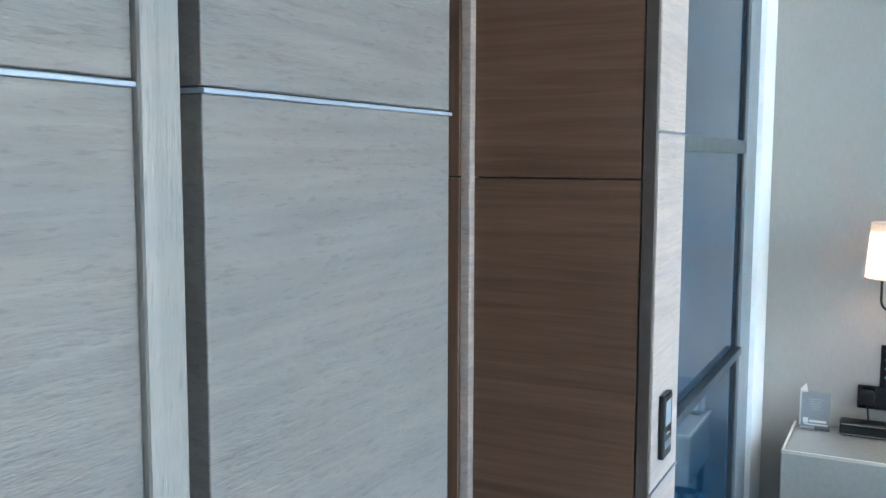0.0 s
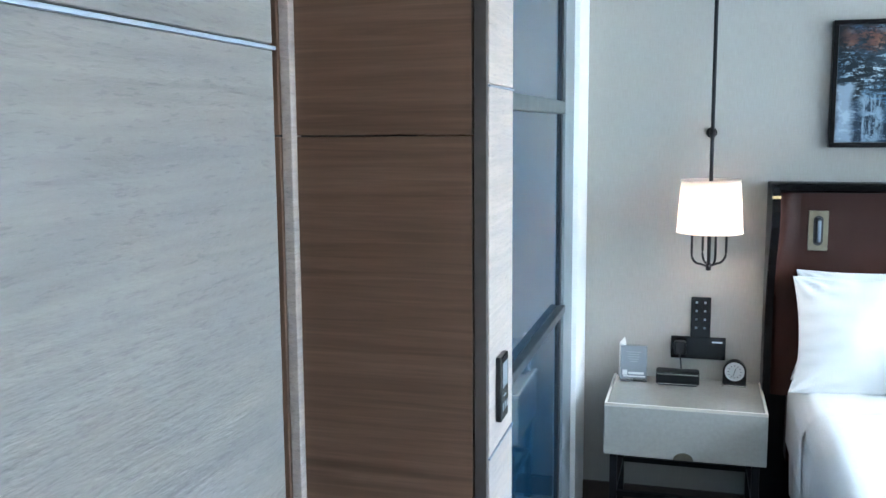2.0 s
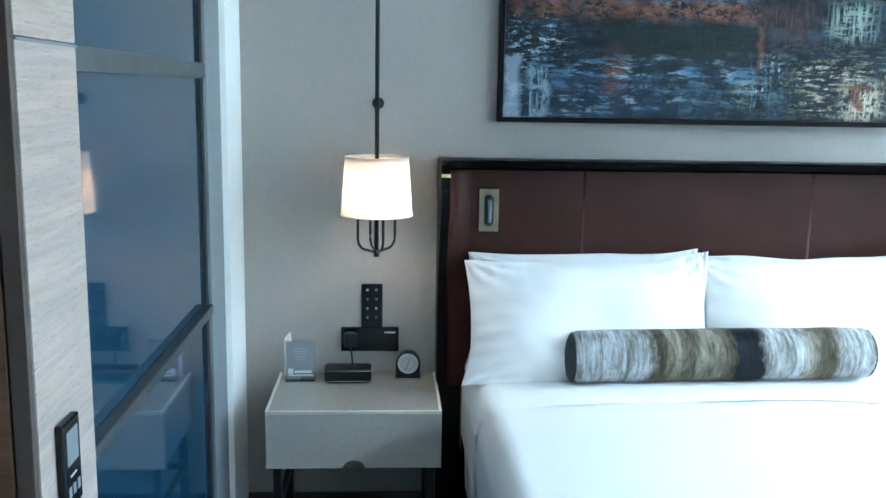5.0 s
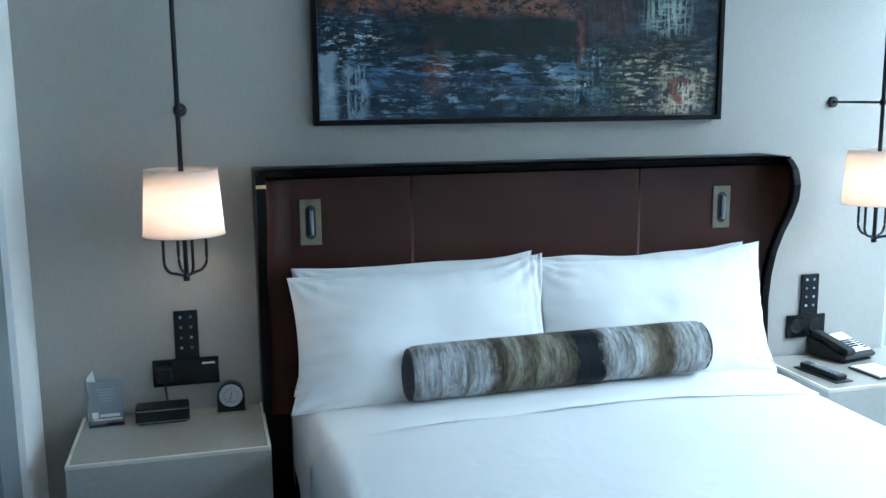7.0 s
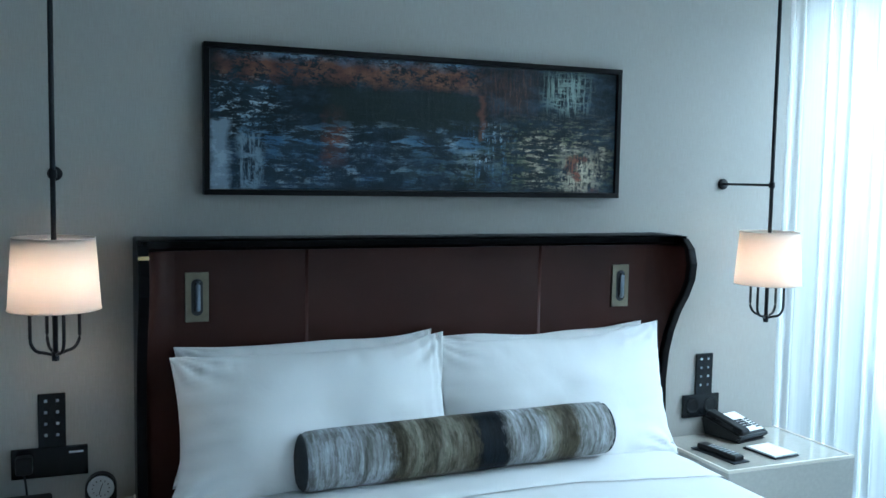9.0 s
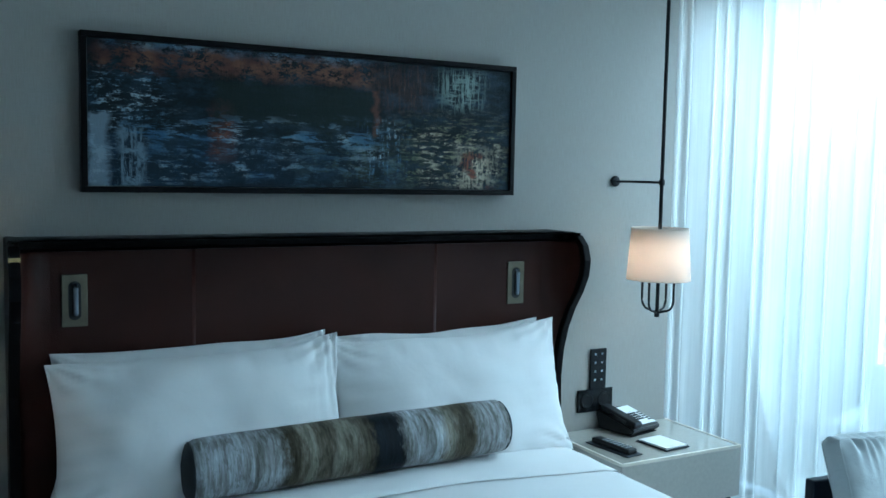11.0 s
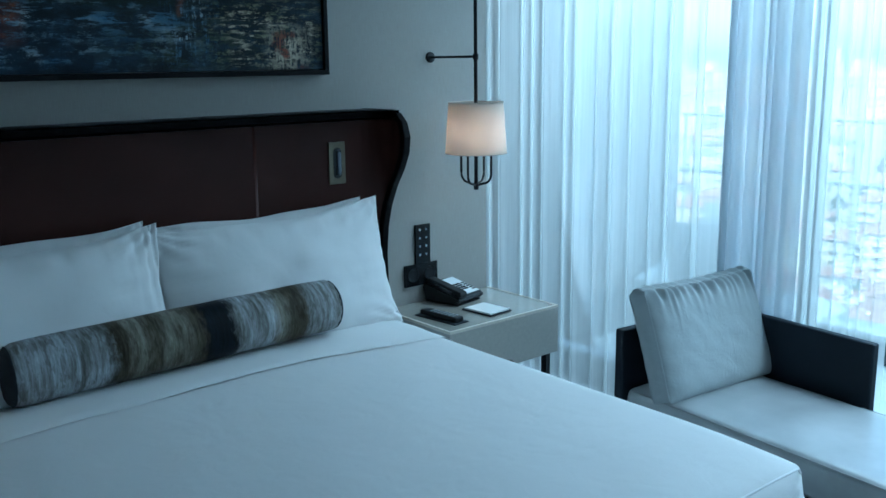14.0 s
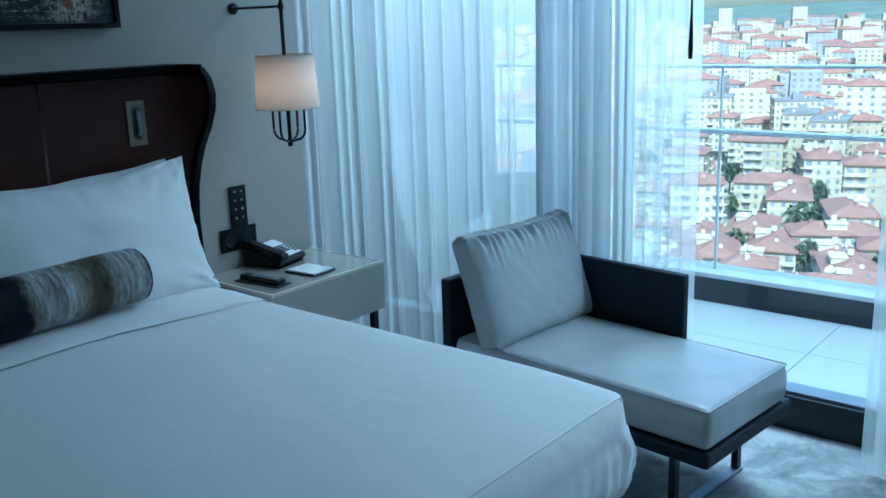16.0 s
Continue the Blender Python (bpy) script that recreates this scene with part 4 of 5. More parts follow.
for k, (x, y, z, w, h, d, tilt, turn, label) in enumerate((
        (1.135, -0.190, 0.873, 0.86, 0.43, 0.13, -12, 0.5, "white pillow leaning on the headboard behind another"),
        (1.990, -0.190, 0.866, 0.85, 0.43, 0.13, -12, -0.5, "white pillow leaning on the headboard behind another"),
        (1.125, -0.320, 0.862, 0.885, 0.44, 0.17, -17, 1.0, "plump white pillow with pointed corners, standing in front"),
        (1.972, -0.312, 0.860, 0.885, 0.44, 0.17, -17, -1.5, "plump white pillow with pointed corners, standing in front"))):
    p = pillow(w, h, d, 3.7 * k + 1, flop=(0.010, 0.010, 0.014, 0.024)[k], corner=0.05, crease=0.017, gather=1.0, knot=(0.4, 0.2, 1.3, 0.4)[k])
    o = part("pillow", p, M_PILLOW, None, label, smooth=True)
    tagged(o, category="pillow", group="pillows on the bed")
    o.matrix_basis = pose(x, y, z, tilt, 0, turn)


def bolster():
    R, L = 0.092, 1.05
    t = thing("bolster", "striped silver, olive and black satin bolster lying on the bed", "bolster cushion", pose(1.045, -0.415, BT + 0.106, 0, -0.6, 0.8))
    b = bmesh.new()
    n, sides = 70, 40
    rings = []
    for i in range(n + 1):
        x = L * i / n
        e = min(x, L - x)
        r = R * (1 - 0.10 * max(0, 1 - e / 0.02) ** 2)
        ring = []
        for k in range(sides):
            a = k / sides * 2 * math.pi
            q = r + 0.0022 * noise.noise(Vector((x * 9, math.cos(a) * 2, math.sin(a) * 2))) + 0.0028 * math.sin(a * 22 + 2 * math.sin(3 * a)) * max(0, 1 - e / 0.04)
            ring.append(b.verts.new((x, q * math.cos(a), q * math.sin(a) * (0.97 if math.sin(a) < 0 else 1))))
        rings.append(ring)
    for p, q in zip(rings, rings[1:]):
        for k in range(sides):
            l = (k + 1) % sides
            b.faces.new((p[k], p[l], q[l], q[k]))
    bmesh.ops.recalc_face_normals(b, faces=b.faces[:])
    part("cover", b, M_BOLSTER, t, smooth=True)
    for x, s in ((0.0, -1), (L, 1)):
        e = lathe([(R * 0.91, 0.0), (R * 0.86, 0.008 * s), (R * 0.62, 0.018 * s), (R * 0.3, 0.024 * s), (0, 0.026 * s)], 36, "x")
        bmesh.ops.translate(e, verts=e.verts[:], vec=(x, 0, 0))
        part("end_disc", e, M_CHARCOAL, t, "dark charcoal end disc", smooth=True)
        c = tube([(x, R * 0.905 * math.cos(a), R * 0.905 * math.sin(a)) for a in (k / 36 * 2 * math.pi for k in range(37))], 0.0028, 6)
        part("piping", c, M_CHARCOAL, t, smooth=True)


bolster()

# ---- bedside tables ----


def nightstand(x):
    t = thing("nightstand", "greige lacquered bedside table with a glass top on dark bronze legs", "nightstand", pose(x, 0, 0), group="bedside tables")
    D, W, Z0, Z1 = 0.452, 0.60, 0.383, 0.585
    part("body", box(0.004, W - 0.004, -D + 0.012, -0.014, Z0, Z1 - 0.012, 0.002), M_STANDBODY, t)
    part("drawer", box(0.0, W, -D, -D + 0.0115, Z0 - 0.002, Z1 - 0.010, 0.002), M_STANDBODY, t, "flat greige drawer front")
    part("top", box(0.010, W - 0.010, -D + 0.010, -0.014, Z1 - 0.0115, Z1 - 0.001, 0.001), M_STANDTOP, t, "glossy glass-covered top")
    for a in ((0, W, -D, -D + 0.0095), (0, 0.0095, -D + 0.0095, -0.014), (W - 0.0095, W, -D + 0.0095, -0.014)):
        part("edge_trim", box(a[0], a[1], a[2], a[3], Z1 - 0.0095, Z1 + 0.0015, 0.0008), M_EDGE, t, "pale metal edge")
    half = [(0.30 + 0.038 * math.cos(a), Z0 - 0.002 + 0.030 * math.sin(a)) for a in (k / 14 * math.pi for k in range(15))]
    part("pull", prism(half, -D - 0.006, -D - 0.0005, "y", 0.0008), M_BRASS, t, "half-round bronze pull")
    for lx in (0.022, W - 0.050):
        for ly in (-D + 0.022, -0.050):
            part("leg", box(lx, lx + 0.028, ly, ly + 0.028, 0.0, Z0 - 0.002, 0.002), M_BRONZE, t)
    for ly in (-D + 0.026, -0.046):
        part("stretcher", box(0.050, W - 0.050, ly, ly + 0.02, 0.205, 0.225, 0.001), M_BRONZE, t)
    for lx in (0.026, W - 0.046):
        part("stretcher", box(lx, lx + 0.02, -D + 0.050, -0.050, 0.205, 0.225, 0.001), M_BRONZE, t)
    return t


ns = nightstand(0.0)
copy_thing(ns, pose(2.60, 0, 0))
TOP = 0.5855

# ---- pendant bed lamps ----


def pendant(x, y, label):
    t = thing("pendant_lamp", label, "pendant lamp", pose(x, y, 0), group="pendant lamps")
    part("rod", tube([(0, 0, H), (0, 0, 1.095)], 0.0075, 12), M_BRONZE, t, "black metal rod from the ceiling", smooth=True)
    part("shade", lathe([(0.1235, 1.238), (0.1095, 1.440), (0.108, 1.440), (0.122, 1.238)], 48), M_SHADE, t, "white fabric drum shade, lit", smooth=True)
    part("diffuser", lathe([(0.010, 1.429), (0.1095, 1.429), (0.1085, 1.431), (0.010, 1.431)], 48), M_SHADE, t, "pale cloth diffuser under the rim", smooth=True)
    for z, r in ((1.240, 0.1232), (1.4385, 0.1094)):
        ring = tube([(r * math.cos(a), r * math.sin(a), z) for a in (k / 40 * 2 * math.pi for k in range(41))], 0.0022, 6)
        part("hem", ring, M_SHADE, t, "rolled shade hem", smooth=True)
    for k in range(4):
        a = math.radians(20 + 90 * k)
        c, s = math.cos(a), math.sin(a)
        pts = [(0.068 * c, 0.068 * s, 1.262), (0.068 * c, 0.068 * s, 1.160)]
        for q in range(1, 7):
            b = q / 6 * math.pi / 2
            pts.append(((0.068 - 0.034 * (1 - math.cos(b))) * c, (0.068 - 0.034 * (1 - math.cos(b))) * s, 1.160 - 0.042 * math.sin(b)))
        pts.append((0.004 * c, 0.004 * s, 1.108))
        part("prong", tube(pts, 0.0048, 8), M_BRONZE, t, "curved black prong", smooth=True)
        part("socket", tube([(0.068 * c, 0.068 * s, 1.236), (0.068 * c, 0.068 * s, 1.268)], 0.0085, 10), M_BRONZE, t, smooth=True)
    part("hub", lathe([(0, 1.090), (0.010, 1.092), (0.011, 1.118), (0, 1.120)], 16), M_BRONZE, t, smooth=True)
    part("arm", tube([(0, 0, 1.616), (0, -y - 0.008, 1.616)], 0.0050, 10), M_BRONZE, t, "thin black wall arm", smooth=True)
    part("collar", lathe([(0, 1.604), (0.0115, 1.605), (0.0115, 1.627), (0, 1.628)], 16), M_BRONZE, t, smooth=True)
    d = lathe([(0, 0), (0.022, 0.0), (0.022, 0.009), (0.018, 0.012), (0, 0.012)], 28, "y")
    bmesh.ops.translate(d, verts=d.verts[:], vec=(0, -y - 0.0005, 1.616))
    part("wall_disc", d, M_BRONZE, t, "round black wall plate", smooth=True)
    bulb = lathe([(0, 1.300), (0.018, 1.310), (0.026, 1.335), (0.018, 1.365), (0.010, 1.385), (0, 1.386)], 20)
    bmesh.ops.translate(bulb, verts=bulb.verts[:], vec=(0.0, 0.0, 0))
    part("bulb", bulb, M_BULB, t, "frosted bulb, lit", smooth=True)
    return t


M_BULB = bpy.data.materials.new("lit_bulb")
M_BULB.use_nodes = True
M_BULB.node_tree.nodes["Principled BSDF"].inputs["Emission Color"].default_value = (1.0, 0.77, 0.62, 1)
M_BULB.node_tree.nodes["Principled BSDF"].inputs["Emission Strength"].default_value = BULB
pendant(0.372, -0.288, "black pendant lamp with lit white shade above the clock")
pendant(2.884, -0.288, "black pendant lamp with lit white shade above the telephone")

# ---- picture ----
pic = thing("framed_painting", "dark abstract painting in a slim black frame above the headboard", "painting", pose(0.812, 0, 1.556))
PW, PH = 1.548, 0.486
part("canvas", box(0.02, PW - 0.02, -0.040, -0.010, 0.02, PH - 0.02), M_CANVAS, pic, "abstract canvas in rust, blue, olive and black")
for a in ((0, PW, 0, 0.018), (0, PW, PH - 0.018, PH), (0, 0.018, 0.018, PH - 0.018), (PW - 0.018, PW, 0.018, PH - 0.018)):
    part("frame", box(a[0], a[1], -0.050, -0.002, a[2], a[3], 0.0015), M_LACQUER, pic, "slim black frame bar")

# ---- wall switch sets ----


def switches(x, z, bx0, bx1, gangs, label):
    t = thing("switch_set", label, "wall switch", pose(x, 0, z), group="bedside switch sets")
    part("plate", box(0, 0.080, -0.012, -0.0005, 0.099, 0.268, 0.002), M_GLOSSBLACK, t, "black four-gang touch plate")
    for r in range(4):
        for c in range(2):
            k = box(0.018 + 0.034 * c, 0.027 + 0.034 * c, -0.0135, -0.0118, 0.246 - 0.036 * r - 0.0045, 0.246 - 0.036 * r + 0.0045, 0.0005)
            part("key", k, M_DIMKEY if (r + c) % 3 else M_GREYKEY, t)
    n = part("socket_plate", box(bx0, bx1, -0.012, -0.0005, 0.004, 0.0985, 0.002), M_GLOSSBLACK, t, "black socket plate")
    step = (bx1 - bx0) / gangs
    for g in range(gangs if gangs == 2 else 1):
        cx = bx0 + step * (g + 0.5)
        ring = lathe([(0.030, 0.0), (0.030, 0.003), (0.024, 0.003), (0.022, 0.0005), (0, 0.0005)], 24, "y")
        bmesh.ops.translate(ring, verts=ring.verts[:], vec=(cx, -0.0122, 0.053))
        part("socket", ring, M_BLACKPL, n)
    return t


sa = switches(0.312, 0.666, -0.078, 0.143, 3, "black switch and socket plates above the bedside table")
part("label_strip", box(0.088, 0.130, -0.0135, -0.0118, 0.076, 0.082), M_WHITEPL, sa, "white printed strip")
switches(2.785, 0.652, -0.060, 0.118, 2, "black glass switch and socket plates behind the telephone")

adapter = thing("power_adapter", "black power adapter with a cable, plugged into the wall socket", "charger", pose(0.272, -0.013, 0.70))
part("plug", box(-0.024, 0.024, -0.045, 0.0, -0.005, 0.050, 0.008, 3), M_BLACKPL, adapter)
part("cable", tube([(0, -0.024, -0.004), (0.004, -0.026, -0.04), (0.008, -0.03, -0.075), (0.012, -0.045, -0.095)], 0.0035, 8), M_BLACKPL, adapter, smooth=True)

# ---- things on the bedside table with the clock ----
card = thing("card_holder", "clear acrylic stand holding a grey printed card", "sign stand", pose(0.030, -0.092, TOP, 0, 0, 2))
part("foot", box(0, 0.112, -0.035, 0.035, 0.0, 0.004, 0.001), M_ACRYLIC, card, "clear acrylic foot")
part("holder", box(0, 0.112, -0.004, 0.004, 0.004, 0.150, 0.001), M_ACRYLIC, card, "clear acrylic plate")
cd = part("card", box(0.003, 0.109, -0.0065, -0.0045, 0.006, 0.146), M_CARD, card, "grey card with lines of small print")
for k in range(5):
    w = (0.060, 0.045, 0.050, 0.040, 0.030)[k]
    part("print_line", box(0.056 - w / 2, 0.056 + w / 2, -0.0072, -0.0066, 0.118 - 0.010 * k, 0.1205 - 0.010 * k), M_GREYKEY, cd)
for x0, x1, z0, z1 in ((0.010, 0.030, 0.020, 0.042), (0.034, 0.098, 0.024, 0.034), (0.014, 0.104, 0.013, 0.018)):
    part("print_mark", box(x0, x1, -0.0072, -0.0066, z0, z1), M_WHITEPL, cd, "pale mark on the card")
leaflet = thing("folded_leaflet", "white folded leaflet standing behind the card stand", "leaflet", pose(0.022, -0.062, TOP))
part("sheet", prism([(0.0, 0.0), (0.060, 0.0), (0.034, 0.120), (0.024, 0.176), (0.002, 0.150)], -0.001, 0.001, "y"), M_PAPER, leaflet)

spk = thing("speaker", "black wedge-shaped speaker with thin silver lines", "speaker", pose(0.180, -0.118, TOP, 0, 0, 1))
part("body", prism([(-0.034, 0.004), (0.036, 0.004), (0.036, 0.058), (-0.046, 0.058)], 0.0, 0.172, "x", 0.004), M_BLACKPL, spk)
part("line", box(0.006, 0.166, -0.0372, -0.0352, 0.008, 0.011), M_STEEL, spk, "thin silver line")
part("line", box(0.004, 0.168, -0.0470, -0.0445, 0.050, 0.0535), M_STEEL, spk, "thin silver line")
part("foot", box(0.01, 0.162, -0.030, 0.03, 0.0, 0.004), M_BLACKGAP, spk)

clk = thing("clock", "small arched black alarm clock with a silver dial", "clock", pose(0.491, -0.088, TOP, 0, 0, -3))
arch = [(-0.046, 0.008), (0.046, 0.008), (0.046, 0.060)] + [(0.046 * math.cos(a), 0.062 + 0.046 * math.sin(a)) for a in (k / 18 * math.pi for k in range(19))] + [(-0.046, 0.060)]
part("case", prism(arch, -0.018, 0.018, "y", 0.003), M_BLACKPL, clk)
part("base", box(-0.050, 0.050, -0.024, 0.022, 0.0, 0.008, 0.001), M_STEEL, clk, "polished metal base")
bez = lathe([(0.039, 0.0), (0.039, 0.004), (0.036, 0.006), (0.034, 0.002), (0, 0.002)], 40, "y")
bmesh.ops.translate(bez, verts=bez.verts[:], vec=(0, -0.0185, 0.064))
dial = part("dial", bez, M_DIAL, clk, "silver dial", smooth=False)
for k in range(12):
    a = k / 12 * 2 * math.pi
    m = box(-0.0012, 0.0012, -0.0003, 0.0003, 0.022, 0.027)
    bmesh.ops.rotate(m, verts=m.verts[:], matrix=Matrix.Rotation(a, 3, "Y"))
    bmesh.ops.translate(m, verts=m.verts[:], vec=(0, -0.0213, 0.064))
    part("hour_mark", m, M_BLACKPL, dial)
for ang, ln in ((20, 0.017), (195, 0.023)):
    m = box(-0.001, 0.001, -0.0003, 0.0003, -0.003, ln)
    bmesh.ops.rotate(m, verts=m.verts[:], matrix=Matrix.Rotation(radians(ang), 3, "Y"))
    bmesh.ops.translate(m, verts=m.verts[:], vec=(0, -0.0220, 0.064))
    part("hand", m, M_BLACKPL, dial, "black clock pointer")

# ---- things on the bedside table with the telephone ----
tel = thing("telephone", "black desk telephone with a white key card, on the bedside table", "telephone", pose(2.930, -0.080, TOP, 0, 0, 12))
part("body", prism([(-0.080, 0.004), (0.080, 0.004), (0.098, 0.066), (0.080, 0.076), (-0.095, 0.034), (-0.105, 0.022)], -0.090, 0.090, "x", 0.005), M_BLACKPL, tel)
part("foot", box(-0.08, 0.08, -0.09, 0.085, 0.0, 0.004), M_BLACKGAP, tel)
slope = math.atan2(0.042, 0.175)


def on_slope(bm):
    bmesh.ops.rotate(bm, verts=bm.verts[:], matrix=Matrix.Rotation(slope, 3, "X"))
    bmesh.ops.translate(bm, verts=bm.verts[:], vec=(0, -0.095, 0.0345))
    return bm


part("key_card", on_slope(box(-0.020, 0.082, 0.012, 0.165, 0.0012, 0.0028, 0.0004)), M_WHITEPL, tel, "white printed key card")
for r in range(4):
    for c in range(3):
        part("key", on_slope(box(0.004 + 0.016 * c, 0.015 + 0.016 * c, 0.045 + 0.016 * r, 0.055 + 0.016 * r, 0.0028, 0.006, 0.0006)), M_BLACKPL, tel)
for r in range(5):
    part("memory_key", on_slope(box(0.058, 0.078, 0.030 + 0.016 * r, 0.038 + 0.016 * r, 0.0028, 0.0050, 0.0005)), M_BLACKPL, tel)
part("handset", on_slope(join(box(-0.083, -0.035, -0.005, 0.178, 0.012, 0.026, 0.007, 3), join(box(-0.084, -0.034, -0.008, 0.045, 0.001, 0.022, 0.007, 3), box(-0.084, -0.034, 0.130, 0.180, 0.001, 0.022, 0.007, 3)))), M_BLACKPL, tel, "black handset in its cradle")

tray = thing("tray", "small dark leather tray under the remote control", "tray", pose(2.700, -0.275, TOP, 0, 0, 6))
part("base", box(-0.040, 0.040, -0.118, 0.108, 0.0, 0.004, 0.0015), M_CHARCOAL, tray)
rem = thing("remote_control", "slim black television remote control on its tray", "remote control", pose(2.700, -0.275, TOP + 0.005, 0, 0, 6))
part("body", box(-0.024, 0.024, -0.105, 0.095, 0.0, 0.020, 0.006, 3), M_BLACKPL, rem)
for r in range(7):
    for c in range(3):
        part("button", box(-0.016 + 0.012 * c, -0.008 + 0.012 * c, -0.085 + 0.020 * r, -0.076 + 0.020 * r, 0.020, 0.0222, 0.0005), M_GREYKEY, rem)
pad = thing("notepad", "white notepad on a dark leather holder", "notepad", pose(2.915, -0.312, TOP, 0, 0, 5))
part("holder", box(-0.062, 0.066, -0.082, 0.080, 0.0, 0.005, 0.0015), M_CHARCOAL, pad, "dark leather pad holder")
part("paper", box(-0.056, 0.060, -0.074, 0.070, 0.005, 0.011, 0.0006), M_PAPER, pad, "white paper block")

# ---- chaise ----
ch = thing("chaise", "pale grey leather chaise longue with dark navy back and arm", "chaise longue", pose(2.863, -2.033, 0, 0, 0, -5.5))


def seat_pad():
    b = box(0.0, 0.508, 0.013, 1.02, 0.302, 0.430)
    bmesh.ops.bevel(b, geom=b.edges[:], offset=0.021, segments=4, affect="EDGES", profile=0.5)
    for co, no in [((0.508 * k / 12, 0, 0), (1, 0, 0)) for k in range(1, 12)] + [((0, 0.013 + 1.007 * k / 22, 0), (0, 1, 0)) for k in range(1, 22)] + [((0, 0, 0.302 + 0.128 * k / 6), (0, 0, 1)) for k in range(1, 6)]:
        bmesh.ops.bisect_plane(b, geom=b.verts[:] + b.edges[:] + b.faces[:], plane_co=co, plane_no=no)
    for v in b.verts:
        u, w, h = v.co.x / 0.508, (v.co.y - 0.013) / 1.007, (v.co.z - 0.302) / 0.128
        side = math.sin(max(0.0, min(1.0, h)) * math.pi)
        if h > 0.9:
            v.co.z += 0.013 * (max(0.0, 4 * u * (1 - u)) * max(0.0, 4 * w * (1 - w))) ** 0.45 + 0.002 * noise.noise(v.co * 7)
        v.co.x += 0.007 * side * (u > 0.98) - 0.007 * side * (u < 0.02)
        v.co.y += 0.003 * side * (w > 0.99) - 0.007 * side * (w < 0.01) + 0.0015 * noise.noise(v.co * 9) * side
    return b


part("seat", seat_pad(), M_SEAT, ch, "thick pale grey leather seat pad", smooth=True)
part("piping", tube([(0.001, 1.0, 0.4275), (0.001, 0.018, 0.4275), (0.006, 0.014, 0.4275), (0.502, 0.014, 0.4275), (0.507, 0.018, 0.4275), (0.507, 0.42, 0.4275)], 0.0026, 8), M_SEAT, ch, "stitched seat welt", smooth=True)
part("platform", box(-0.006, 0.545, 0.006, 1.08, 0.248, 0.300, 0.012, 3), M_NAVY, ch, "dark leather platform")
part("backrest", box(-0.012, 0.580, 1.035, 1.075, 0.240, 0.645, 0.008, 3), M_NAVY, ch, "low dark leather back")
part("armrest", box(0.536, 0.572, 0.412, 1.034, 0.240, 0.648, 0.008, 3), M_NAVY, ch, "low dark leather arm panel")
for v in (0.17, 0.90):
    for u in (0.09, 0.50):
        part("leg", box(u - 0.014, u + 0.014, v - 0.012, v + 0.012, 0.012, 0.2475, 0.002), M_FRAME, ch)
    part("runner", box(0.076, 0.514, v - 0.020, v + 0.020, 0.0, 0.012, 0.002), M_ALU, ch, "flat metal floor runner")


